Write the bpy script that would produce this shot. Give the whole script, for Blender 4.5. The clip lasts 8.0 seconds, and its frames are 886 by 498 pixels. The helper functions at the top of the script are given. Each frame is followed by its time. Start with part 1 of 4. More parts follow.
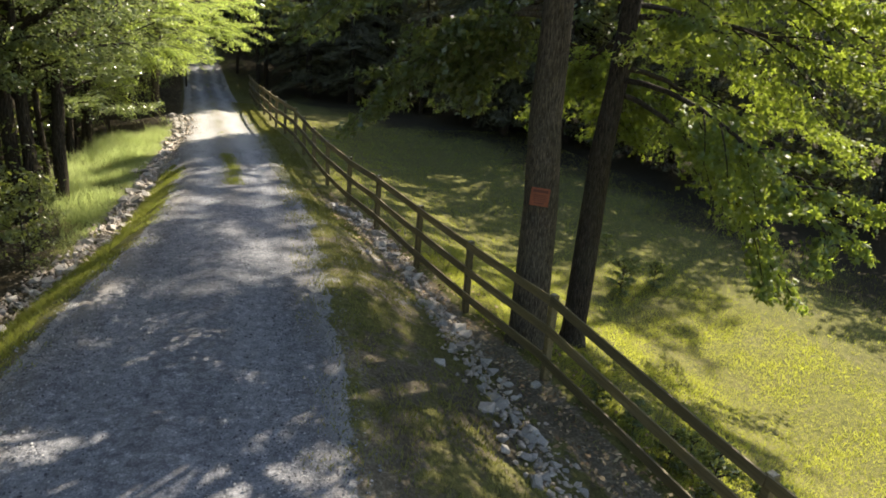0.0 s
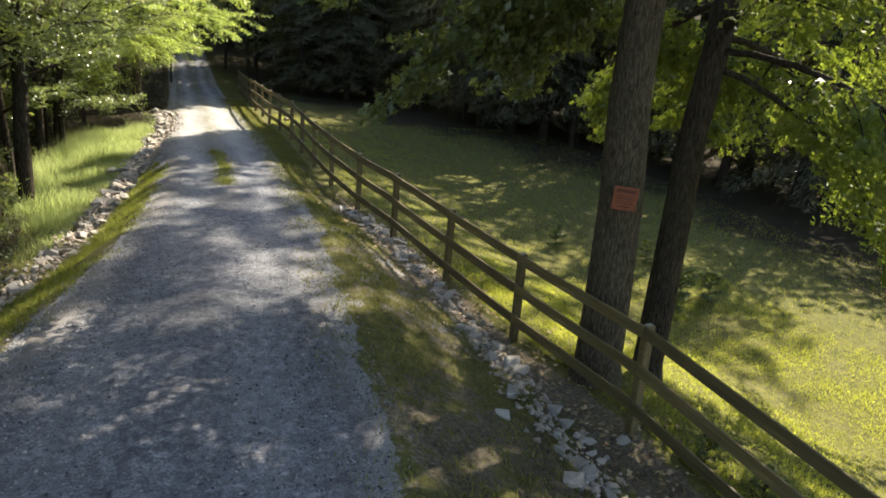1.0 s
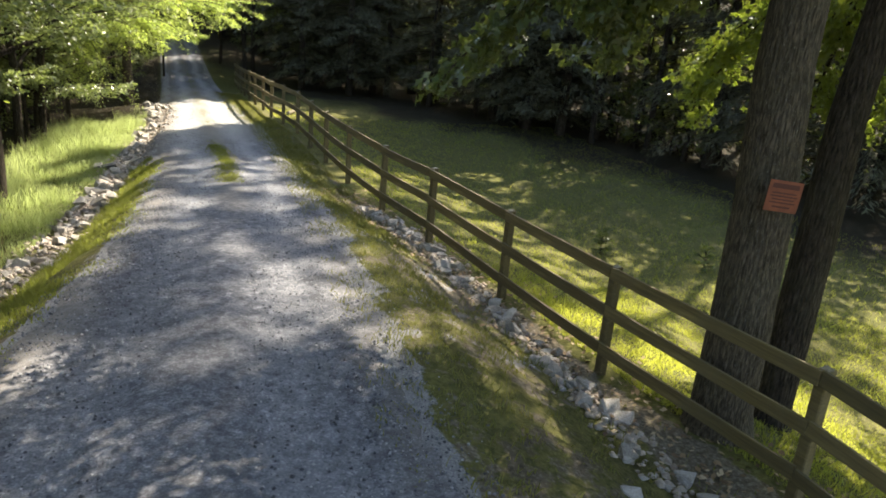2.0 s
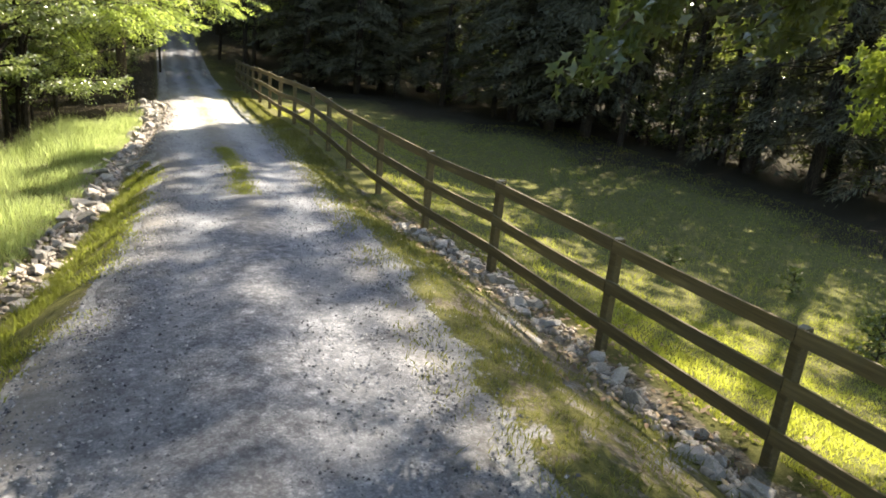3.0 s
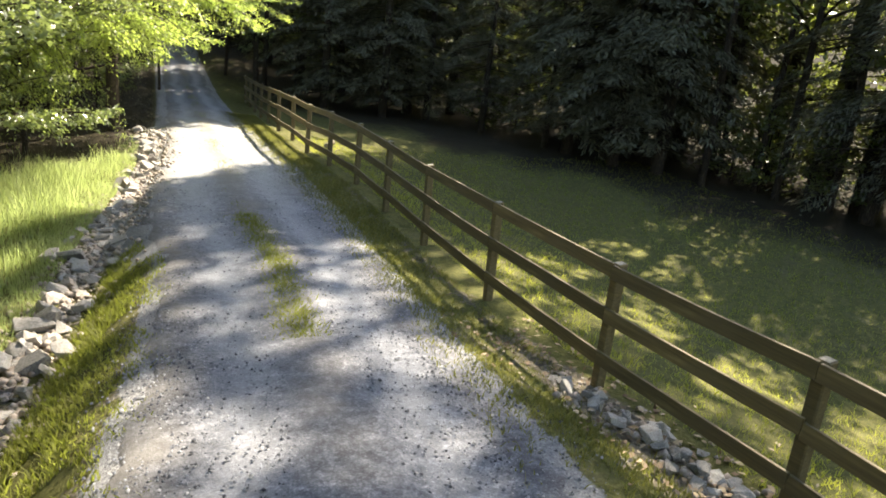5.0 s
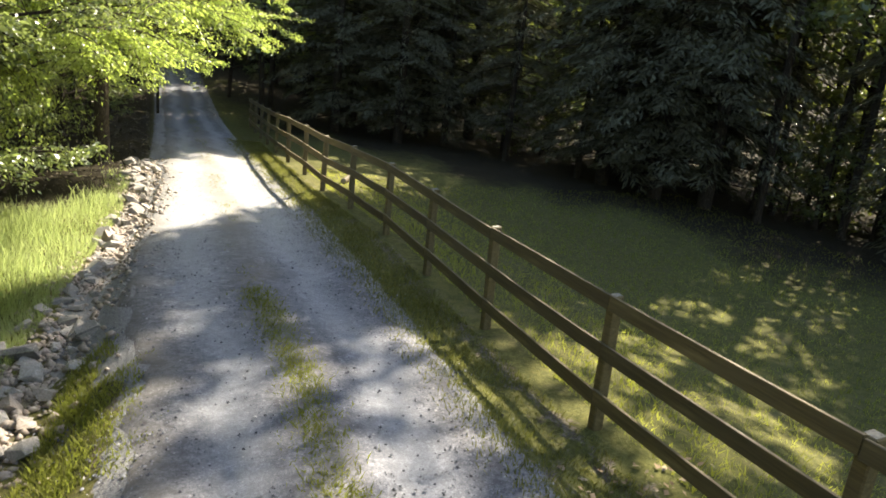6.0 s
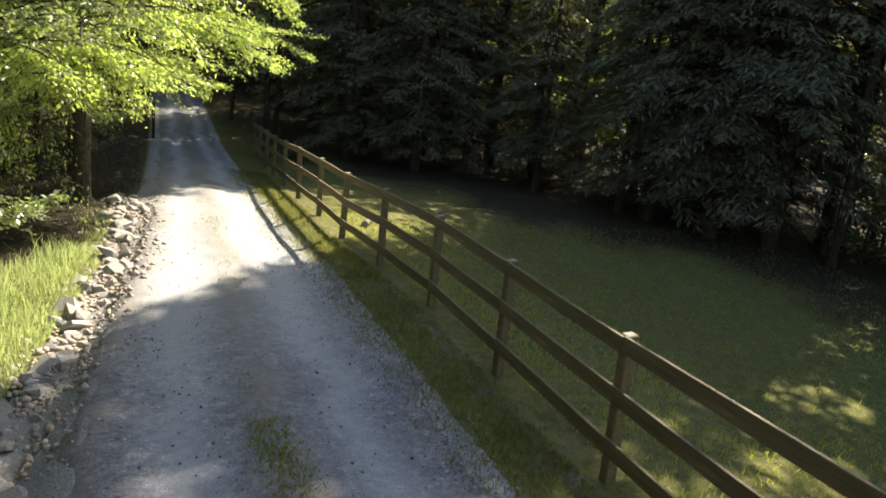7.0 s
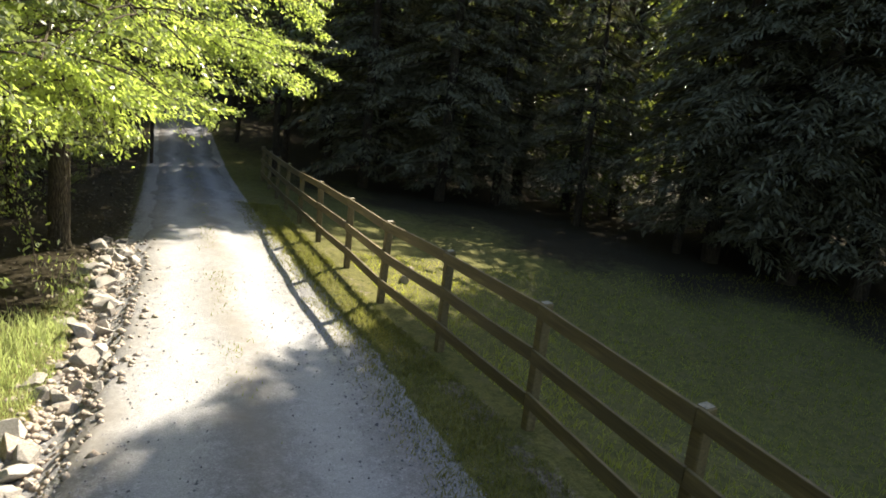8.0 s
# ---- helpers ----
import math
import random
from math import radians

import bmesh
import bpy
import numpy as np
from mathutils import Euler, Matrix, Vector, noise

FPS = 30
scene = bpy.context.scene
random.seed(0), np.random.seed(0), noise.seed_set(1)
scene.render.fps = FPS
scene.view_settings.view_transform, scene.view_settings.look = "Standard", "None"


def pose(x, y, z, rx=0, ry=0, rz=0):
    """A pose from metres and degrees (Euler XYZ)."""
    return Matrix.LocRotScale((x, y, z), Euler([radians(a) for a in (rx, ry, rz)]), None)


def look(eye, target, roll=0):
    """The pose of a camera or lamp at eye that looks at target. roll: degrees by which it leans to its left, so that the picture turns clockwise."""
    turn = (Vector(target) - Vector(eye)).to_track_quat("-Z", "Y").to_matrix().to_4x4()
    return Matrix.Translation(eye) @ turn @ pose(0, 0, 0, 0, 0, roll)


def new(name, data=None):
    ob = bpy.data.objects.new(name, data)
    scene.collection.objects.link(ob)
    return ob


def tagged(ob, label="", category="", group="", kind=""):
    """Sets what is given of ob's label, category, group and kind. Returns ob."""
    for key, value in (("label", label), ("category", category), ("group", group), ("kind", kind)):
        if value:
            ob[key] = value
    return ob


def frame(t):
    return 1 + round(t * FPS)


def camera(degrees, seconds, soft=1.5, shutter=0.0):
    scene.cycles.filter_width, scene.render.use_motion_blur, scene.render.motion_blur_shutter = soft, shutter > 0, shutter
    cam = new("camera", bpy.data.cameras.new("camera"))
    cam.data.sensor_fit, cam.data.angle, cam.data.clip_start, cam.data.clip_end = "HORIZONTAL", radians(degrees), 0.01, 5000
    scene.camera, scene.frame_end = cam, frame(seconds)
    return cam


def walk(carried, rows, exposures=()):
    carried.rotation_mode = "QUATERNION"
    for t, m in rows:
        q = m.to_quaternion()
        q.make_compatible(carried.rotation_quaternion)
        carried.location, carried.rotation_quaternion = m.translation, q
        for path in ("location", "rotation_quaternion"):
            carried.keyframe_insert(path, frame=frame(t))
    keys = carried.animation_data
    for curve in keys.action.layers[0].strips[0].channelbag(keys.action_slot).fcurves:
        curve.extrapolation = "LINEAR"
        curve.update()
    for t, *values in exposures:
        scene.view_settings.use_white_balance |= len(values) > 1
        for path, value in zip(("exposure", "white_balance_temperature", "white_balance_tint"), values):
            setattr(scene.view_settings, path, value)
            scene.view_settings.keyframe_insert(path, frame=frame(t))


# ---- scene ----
cam = camera(68.0, 8.0, soft=1.8)
PATH = [
    (0, (-0.660, 0.566, 4.546), (0.048, 2.337, 3.946), 4.6),
    (0.5, (-0.638, 1.780, 4.256), (0.086, 3.547, 3.662), 4.6),
    (1, (-0.645, 2.972, 3.955), (0.098, 4.732, 3.364), 4.8),
    (2.5, (-0.815, 6.390, 3.180), (-0.043, 8.140, 2.595), 5.1),
    (3, (-0.877, 7.674, 3.078), (-0.097, 9.420, 2.492), 5.3),
    (3.5, (-0.920, 8.950, 3.051), (-0.134, 10.692, 2.463), 5.6),
    (4, (-0.936, 10.281, 3.067), (-0.146, 12.021, 2.477), 5.9),
    (4.5, (-0.931, 11.665, 3.100), (-0.139, 13.410, 2.526), 6.0),
    (6, (-0.673, 15.903, 3.212), (0.118, 17.671, 2.712), 6.1),
    (6.5, (-0.523, 17.419, 3.210), (0.265, 19.196, 2.738), 6.1),
    (7, (-0.405, 18.968, 3.239), (0.385, 20.751, 2.795), 6.2),
    (7.5, (-0.309, 20.568, 3.284), (0.481, 22.357, 2.863), 6.3),
    (8, (-0.277, 22.150, 3.319), (0.510, 23.946, 2.925), 6.5),
]
walk(cam, [(t, look(eye, target, roll)) for t, eye, target, roll in PATH], [(0, 1.58, 7150, 10), (1, 1.68, 7150, 10), (2.5, 2.06, 7100, 10), (3.5, 2.17, 7100, 10), (4.5, 2.18, 7100, 10), (6, 1.93, 7050, 10), (8, 1.74, 7050, 10)])

# ---- daylight ----
SUN_AZ, SUN_EL = radians(57.0), radians(46.0)   # azimuth from +y towards +x
TO_SUN = Vector((math.sin(SUN_AZ) * math.cos(SUN_EL), math.cos(SUN_AZ) * math.cos(SUN_EL), math.sin(SUN_EL)))
world = bpy.data.worlds.new("sky")
scene.world = world
world.use_nodes = True
wn = world.node_tree.nodes
sky = wn.new("ShaderNodeTexSky")
sky.sky_type, sky.sun_disc = "NISHITA", False
sky.sun_elevation, sky.sun_rotation = SUN_EL, SUN_AZ
world.node_tree.links.new(sky.outputs[0], wn["Background"].inputs[0])
wn["Background"].inputs[1].default_value = 0.108
sun_data = bpy.data.lights.new("sun", "SUN")
sun_data.energy, sun_data.angle, sun_data.color = 5.0, radians(0.5), (1.0, 0.94, 0.82)
sun = new("sun", sun_data)
sun.matrix_world = look((30, 60, 40), Vector((30, 60, 40)) - TO_SUN)


# ---- materials ----
def mat(name, rough=0.8):
    m = bpy.data.materials.new(name)
    m.use_nodes = True
    nt = m.node_tree
    b = nt.nodes["Principled BSDF"]
    b.inputs["Roughness"].default_value = rough
    return m, nt, b


def tex(nt, scale, detail=4.0, rough=0.6, kind="ShaderNodeTexNoise", coords="Object", stretch=None):
    co = nt.nodes.new("ShaderNodeTexCoord")
    out = co.outputs[coords]
    if stretch:
        mp = nt.nodes.new("ShaderNodeMapping")
        mp.inputs["Scale"].default_value = stretch
        nt.links.new(out, mp.inputs[0])
        out = mp.outputs[0]
    t = nt.nodes.new(kind)
    t.inputs["Scale"].default_value = scale
    if kind == "ShaderNodeTexNoise":
        t.inputs["Detail"].default_value, t.inputs["Roughness"].default_value = detail, rough
    nt.links.new(out, t.inputs["Vector"])
    return t.outputs["Fac" if kind == "ShaderNodeTexNoise" else "Distance"]


def ramp(nt, fac, stops):
    r = nt.nodes.new("ShaderNodeValToRGB")
    while len(r.color_ramp.elements) < len(stops):
        r.color_ramp.elements.new(0.5)
    for e, (p, c) in zip(r.color_ramp.elements, stops):
        e.position, e.color = p, (*c, 1.0)
    nt.links.new(fac, r.inputs[0])
    return r.outputs[0]


def blend(nt, fac, a, b, how="MIX"):
    n = nt.nodes.new("ShaderNodeMix")
    n.data_type, n.blend_type = "RGBA", how
    for sock, v in ((n.inputs[0], fac), (n.inputs[6], a), (n.inputs[7], b)):
        if isinstance(v, (int, float)):
            sock.default_value = v
        elif isinstance(v, tuple):
            sock.default_value = (*v, 1.0)
        else:
            nt.links.new(v, sock)
    return n.outputs[2]


def bump(nt, b, height, strength, distance):
    n = nt.nodes.new("ShaderNodeBump")
    n.inputs["Strength"].default_value, n.inputs["Distance"].default_value = strength, distance
    nt.links.new(height, n.inputs["Height"])
    nt.links.new(n.outputs[0], b.inputs["Normal"])


def island(nt):
    return nt.nodes.new("ShaderNodeNewGeometry").outputs["Random Per Island"]


def leaf_material(name, dark, mid, light, glow, through_part=0.45, rough=0.45, gloss=0.5):
    """A leaf that lets light through: a reflecting face and a warmer translucent one."""
    m, nt, b = mat(name, rough)
    rnd = island(nt)
    col = ramp(nt, rnd, [(0.0, dark), (0.55, mid), (1.0, light)])
    patches = tex(nt, 0.7, 2.0)
    col = blend(nt, 0.45, col, ramp(nt, patches, [(0.3, dark), (0.7, light)]))
    nt.links.new(col, b.inputs["Base Color"])
    b.inputs["Specular IOR Level"].default_value = gloss
    t = nt.nodes.new("ShaderNodeBsdfTranslucent")
    nt.links.new(blend(nt, 0.75, col, glow), t.inputs[0])
    mix = nt.nodes.new("ShaderNodeMixShader")
    mix.inputs[0].default_value = through_part
    nt.links.new(b.outputs[0], mix.inputs[1])
    nt.links.new(t.outputs[0], mix.inputs[2])
    nt.links.new(mix.outputs[0], nt.nodes["Material Output"].inputs[0])
    return m


LEAF = leaf_material("maple leaf", (0.04, 0.07, 0.02), (0.075, 0.12, 0.03), (0.15, 0.19, 0.075), (0.50, 0.60, 0.07), 0.5, 0.48, 0.6)
# oak leaf colour darkened and dulled to carry the maple's shade over its boughs
LEAF_OAK_SHADED = leaf_material("oak leaf in shade", (0.03, 0.05, 0.016), (0.05, 0.08, 0.024), (0.085, 0.115, 0.04), (0.32, 0.38, 0.055), 0.36, 0.36, 0.8)
LEAF_PALE = leaf_material("pale leaf", (0.06, 0.09, 0.032), (0.105, 0.14, 0.055), (0.19, 0.22, 0.115), (0.36, 0.44, 0.11), 0.42, 0.35, 0.8)
LEAF_ASH = leaf_material("ash leaf", (0.07, 0.115, 0.03), (0.17, 0.225, 0.075), (0.36, 0.385, 0.23), (0.68, 0.84, 0.14), 0.6, 0.34, 0.8)
LEAF_WOOD = leaf_material("woodland leaf", (0.045, 0.062, 0.022), (0.08, 0.105, 0.036), (0.13, 0.15, 0.055), (0.36, 0.42, 0.07), 0.4, 0.35, 0.8)
NEEDLE = leaf_material("conifer needle", (0.07, 0.07, 0.046), (0.118, 0.118, 0.074), (0.17, 0.166, 0.108), (0.14, 0.15, 0.04), 0.16, 0.8, 0.1)
GRASS = leaf_material("mown grass", (0.095, 0.108, 0.025), (0.185, 0.198, 0.048), (0.275, 0.275, 0.09), (0.68, 0.72, 0.09), 0.5, 0.6, 0.12)
GRASS_GREEN = leaf_material("roadside grass", (0.065, 0.074, 0.019), (0.12, 0.126, 0.034), (0.21, 0.195, 0.08), (0.42, 0.48, 0.07), 0.44, 0.6, 0.12)
GRASS_DRY = leaf_material("verge grass", (0.075, 0.082, 0.022), (0.135, 0.13, 0.04), (0.25, 0.22, 0.10), (0.36, 0.38, 0.08), 0.4, 0.7, 0.12)
GRASS_TALL = leaf_material("meadow grass", (0.09, 0.125, 0.03), (0.19, 0.23, 0.06), (0.46, 0.46, 0.29), (0.62, 0.74, 0.26), 0.52, 0.5, 0.25)


def make_bark(name, dark, light, scale=9.0, lichen=0.5):
    """Long upright ridges with dark furrows between them, broken across, with pale lichen flecks."""
    m, nt, b = mat(name, 0.95)
    b.inputs["Specular IOR Level"].default_value = 0.15
    ridges = tex(nt, scale * 2.6, 5.0, 0.75, stretch=(1.0, 1.0, 0.16))
    plates = tex(nt, scale * 2.2, kind="ShaderNodeTexVoronoi", stretch=(1.0, 1.0, 0.2))
    flecks = tex(nt, scale * 3.0, 4.0, 0.8, stretch=(1.0, 1.0, 0.45))
    stains = tex(nt, 1.3, 3.0)
    col = ramp(nt, ridges, [(0.38, dark), (0.5, tuple(0.5 * (a + c) for a, c in zip(dark, light))), (0.60, light)])
    col = blend(nt, ramp(nt, stains, [(0.45, (0, 0, 0)), (0.75, (0.5, 0.5, 0.5))]), col, (0.075, 0.072, 0.045))
    col = blend(nt, 0.5, col, ramp(nt, plates, [(0.15, (1.2, 1.17, 1.14)), (0.6, (0.42, 0.41, 0.4))]), "MULTIPLY")
    col = blend(nt, ramp(nt, flecks, [(0.60, (0, 0, 0)), (0.70, (lichen, lichen, lichen))]), col, (0.27, 0.255, 0.215))
    nt.links.new(col, b.inputs["Base Color"])
    bump(nt, b, plates, 0.9, -0.025)
    return m


BARK = make_bark("oak bark", (0.034, 0.027, 0.018), (0.15, 0.122, 0.088), 19.0, 0.7)
BARK_DARK = make_bark("dark bark", (0.014, 0.011, 0.008), (0.08, 0.062, 0.045), 15.0, 0.25)


def make_wood():
    m, nt, b = mat("fence board wood", 0.75)
    grain = tex(nt, 7.0, 6.0, 0.65, stretch=(3.0, 0.22, 4.0))
    blot = tex(nt, 1.6, 3.0)
    col = ramp(nt, grain, [(0.3, (0.07, 0.053, 0.02)), (0.55, (0.145, 0.112, 0.046)), (0.75, (0.235, 0.185, 0.085))])
    col = blend(nt, ramp(nt, blot, [(0.42, (0, 0, 0)), (0.7, (0.7, 0.7, 0.7))]), col, (0.12, 0.098, 0.052))
    rnd = nt.nodes.new("ShaderNodeObjectInfo").outputs["Random"]
    col = blend(nt, 1.0, col, ramp(nt, rnd, [(0.0, (0.7, 0.68, 0.64)), (1.0, (1.1, 1.05, 1.0))]), "MULTIPLY")
    nt.links.new(col, b.inputs["Base Color"])
    bump(nt, b, grain, 0.35, 0.01)
    return m


WOOD = make_wood()


def make_endgrain():
    m, nt, b = mat("weathered post end", 0.8)
    nt.links.new(ramp(nt, tex(nt, 30.0, 3.0), [(0.3, (0.15, 0.13, 0.095)), (0.7, (0.30, 0.27, 0.21))]), b.inputs["Base Color"])
    return m


ENDGRAIN = make_endgrain()


def make_stone():
    m, nt, b = mat("quarry stone", 0.85)
    rnd = nt.nodes.new("ShaderNodeObjectInfo").outputs["Random"]
    base = ramp(nt, rnd, [(0.0, (0.13, 0.115, 0.1)), (0.35, (0.25, 0.225, 0.2)), (0.8, (0.50, 0.465, 0.42)), (1.0, (0.34, 0.25, 0.18))])
    grain = tex(nt, 14.0, 6.0, 0.7)
    col = blend(nt, 0.55, base, ramp(nt, grain, [(0.35, (0.12, 0.105, 0.09)), (0.65, (0.50, 0.465, 0.42))]))
    nt.links.new(col, b.inputs["Base Color"])
    bump(nt, b, grain, 0.6, 0.02)
    return m


STONE = make_stone()


def make_gravel(name, per_island):
    m, nt, b = mat(name, 0.9)
    b.inputs["Specular IOR Level"].default_value = 0.2
    fine = tex(nt, 60.0, 4.0, 0.75)
    chips = tex(nt, 34.0, kind="ShaderNodeTexVoronoi")
    broad = tex(nt, 0.55, 4.0, 0.6)
    mottle = tex(nt, 7.0, 5.0, 0.75)
    track = tex(nt, 1.1, 4.0, 0.55, stretch=(1.6, 0.09, 1.0))
    if per_island:
        col = ramp(nt, island(nt), [(0.0, (0.045, 0.045, 0.052)), (0.4, (0.11, 0.112, 0.125)), (0.85, (0.24, 0.243, 0.255)), (1.0, (0.38, 0.37, 0.36))])
    else:
        col = ramp(nt, fine, [(0.28, (0.065, 0.069, 0.082)), (0.5, (0.172, 0.179, 0.202)), (0.72, (0.36, 0.368, 0.395))])
        for size in (13.0, 24.0, 48.0):
            co = nt.nodes.new("ShaderNodeTexCoord")
            cell = nt.nodes.new("ShaderNodeTexVoronoi")
            cell.inputs["Scale"].default_value = size
            nt.links.new(co.outputs["Object"], cell.inputs["Vector"])
            tone = nt.nodes.new("ShaderNodeSeparateColor")
            nt.links.new(cell.outputs["Color"], tone.inputs[0])
            col = blend(nt, 0.55, col, ramp(nt, tone.outputs[0], [(0.0, (0.2, 0.2, 0.23)), (0.25, (0.7, 0.7, 0.73)), (0.7, (0.98, 0.98, 0.98)), (1.0, (1.75, 1.72, 1.68))]), "MULTIPLY")
        col = blend(nt, 0.4, col, ramp(nt, chips, [(0.05, (0.38, 0.385, 0.40)), (0.5, (0.14, 0.142, 0.157))]))
        col = blend(nt, ramp(nt, broad, [(0.45, (0, 0, 0)), (0.72, (0.4, 0.4, 0.4))]), col, (0.135, 0.137, 0.148))
        col = blend(nt, 1.0, col, ramp(nt, track, [(0.35, (0.78, 0.78, 0.79)), (0.65, (1.18, 1.17, 1.15))]), "MULTIPLY")
        col = blend(nt, 1.0, col, ramp(nt, mottle, [(0.32, (0.42, 0.42, 0.45)), (0.5, (0.85, 0.85, 0.86)), (0.68, (1.3, 1.28, 1.25))]), "MULTIPLY")
        wear_and_sun = nt.nodes.new("ShaderNodeAttribute")
        wear_and_sun.attribute_name = "wear_and_sun"
        part_of = nt.nodes.new("ShaderNodeSeparateColor")
        nt.links.new(wear_and_sun.outputs["Color"], part_of.inputs[0])
        packed = ramp(nt, fine, [(0.2, (0.22, 0.226, 0.245)), (0.8, (0.45, 0.455, 0.47))])
        amount = nt.nodes.new("ShaderNodeMath")
        amount.operation = "MULTIPLY"
        amount.inputs[1].default_value = 0.6
        nt.links.new(part_of.outputs[0], amount.inputs[0])
        col = blend(nt, amount.outputs[0], col, packed)
        # sun pool put into the gravel colour: paler where the mask's blue says
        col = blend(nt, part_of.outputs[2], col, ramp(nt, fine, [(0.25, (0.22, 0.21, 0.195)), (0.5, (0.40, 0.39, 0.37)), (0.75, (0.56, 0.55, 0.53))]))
        dusty = nt.nodes.new("ShaderNodeMath")
        dusty.operation = "MULTIPLY"
        nt.links.new(part_of.outputs[1], dusty.inputs[0])
        nt.links.new(ramp(nt, broad, [(0.3, (0.1, 0.1, 0.1)), (0.65, (0.75, 0.75, 0.75))]), dusty.inputs[1])
        col = blend(nt, dusty.outputs[0], col, (0.185, 0.165, 0.14))
        bump(nt, b, fine, 0.45, 0.012)
    nt.links.new(col, b.inputs["Base Color"])
    return m


GRAVEL = make_gravel("crushed gravel", False)
PEBBLE = make_gravel("gravel stones", True)


def make_soil():
    """Mown turf with thin places; leaf litter, bare earth and spilt gravel where the ground's cover mask has them. The
    litter colour also paints shade on the near verge.
    """
    m, nt, b = mat("turf and soil", 0.95)
    b.inputs["Specular IOR Level"].default_value = 0.1
    fine = tex(nt, 22.0, 5.0, 0.7)
    grit = tex(nt, 45.0, 4.0, 0.75)
    mid = tex(nt, 1.7, 4.0, 0.6)
    broad = tex(nt, 0.28, 3.0)
    edge = tex(nt, 3.2, 5.0, 0.7)
    turf = ramp(nt, fine, [(0.3, (0.056, 0.056, 0.02)), (0.55, (0.112, 0.107, 0.038)), (0.8, (0.19, 0.17, 0.075))])
    turf = blend(nt, ramp(nt, mid, [(0.55, (0, 0, 0)), (0.74, (0.7, 0.7, 0.7))]), turf, (0.145, 0.125, 0.072))
    turf = blend(nt, ramp(nt, broad, [(0.4, (0, 0, 0)), (0.7, (0.5, 0.5, 0.5))]), turf, (0.098, 0.103, 0.029))
    tuft = tex(nt, 7.0, 4.0, 0.7)
    turf = blend(nt, 1.0, turf, ramp(nt, tuft, [(0.34, (0.62, 0.66, 0.6)), (0.5, (1.0, 1.0, 1.0)), (0.66, (1.3, 1.25, 1.2))]), "MULTIPLY")
    mould_and_shade = ramp(nt, fine, [(0.3, (0.016, 0.013, 0.008)), (0.55, (0.036, 0.030, 0.018)), (0.8, (0.10, 0.08, 0.045))])
    earth = ramp(nt, fine, [(0.3, (0.06, 0.048, 0.033)), (0.52, (0.145, 0.122, 0.088)), (0.75, (0.29, 0.26, 0.20))])
    gravel = ramp(nt, grit, [(0.28, (0.10, 0.10, 0.105)), (0.5, (0.23, 0.225, 0.225)), (0.74, (0.38, 0.37, 0.36))])
    cover = nt.nodes.new("ShaderNodeAttribute")
    cover.attribute_name = "cover"
    masks = nt.nodes.new("ShaderNodeSeparateColor")
    nt.links.new(cover.outputs["Color"], masks.inputs[0])
    col = turf
    for out, other, low, high in ((masks.outputs[1], earth, 0.92, 1.0), (masks.outputs[2], gravel, 0.92, 1.0), (masks.outputs[0], mould_and_shade, 0.75, 1.3)):
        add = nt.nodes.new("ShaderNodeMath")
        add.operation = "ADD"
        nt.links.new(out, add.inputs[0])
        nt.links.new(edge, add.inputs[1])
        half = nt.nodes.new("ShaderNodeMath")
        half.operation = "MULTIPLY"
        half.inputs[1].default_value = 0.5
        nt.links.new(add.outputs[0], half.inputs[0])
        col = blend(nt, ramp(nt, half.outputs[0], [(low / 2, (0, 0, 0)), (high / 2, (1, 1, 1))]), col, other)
    nt.links.new(col, b.inputs["Base Color"])
    bump(nt, b, fine, 0.7, 0.03)
    return m


SOIL = make_soil()


# ---- mesh tools ----
def np_mesh(name, verts, faces, size, material, smooth=False):
    """A mesh from arrays: verts (n, 3) and faces (m, size)."""
    verts, faces = np.asarray(verts, np.float32), np.asarray(faces, np.int32)
    me = bpy.data.meshes.new(name)
    me.vertices.add(len(verts))
    me.vertices.foreach_set("co", verts.ravel())
    me.loops.add(faces.size)
    me.loops.foreach_set("vertex_index", faces.ravel())
    me.polygons.add(len(faces))
    me.polygons.foreach_set("loop_start", np.arange(len(faces), dtype=np.int32) * size)
    me.update(calc_edges=True)
    if smooth:
        me.polygons.foreach_set("use_smooth", np.ones(len(faces), bool))
    me.materials.append(material)
    return me


def child(name, me, parent, label="", m=None):
    ob = new(name, me)
    ob.parent = parent
    if m is not None:
        ob.matrix_basis = m
    return tagged(ob, label)


def part(name, bm, material, parent, label="", smooth=False):
    me = bpy.data.meshes.new(name)
    bm.to_mesh(me)
    bm.free()
    me.materials.append(material)
    if smooth:
        for p in me.polygons:
            p.use_smooth = True
    return child(name, me, parent, label)


def tube(points, radii, sides, store):
    """Adds a tapered tube along points to store = [verts, faces, count]."""
    points = np.asarray(points, float)
    n = len(points)
    d = np.gradient(points, axis=0)
    d /= np.linalg.norm(d, axis=1)[:, None] + 1e-9
    ref = np.where(np.abs(d[:, 2:3]) > 0.9, np.array([[1.0, 0, 0]]), np.array([[0, 0, 1.0]]))
    a = np.cross(d, ref)
    a /= np.linalg.norm(a, axis=1)[:, None] + 1e-9
    b = np.cross(d, a)
    ang = np.linspace(0, 2 * np.pi, sides, endpoint=False)
    ring = points[:, None] + np.asarray(radii)[:, None, None] * (np.cos(ang)[None, :, None] * a[:, None] + np.sin(ang)[None, :, None] * b[:, None])
    i, j = np.meshgrid(np.arange(n - 1), np.arange(sides), indexing="ij")
    k = (j + 1) % sides
    f = np.stack([i * sides + j, i * sides + k, (i + 1) * sides + k, (i + 1) * sides + j], -1).reshape(-1, 4) + store[2]
    store[0].append(ring.reshape(-1, 3))
    store[1].append(f)
    store[2] += n * sides


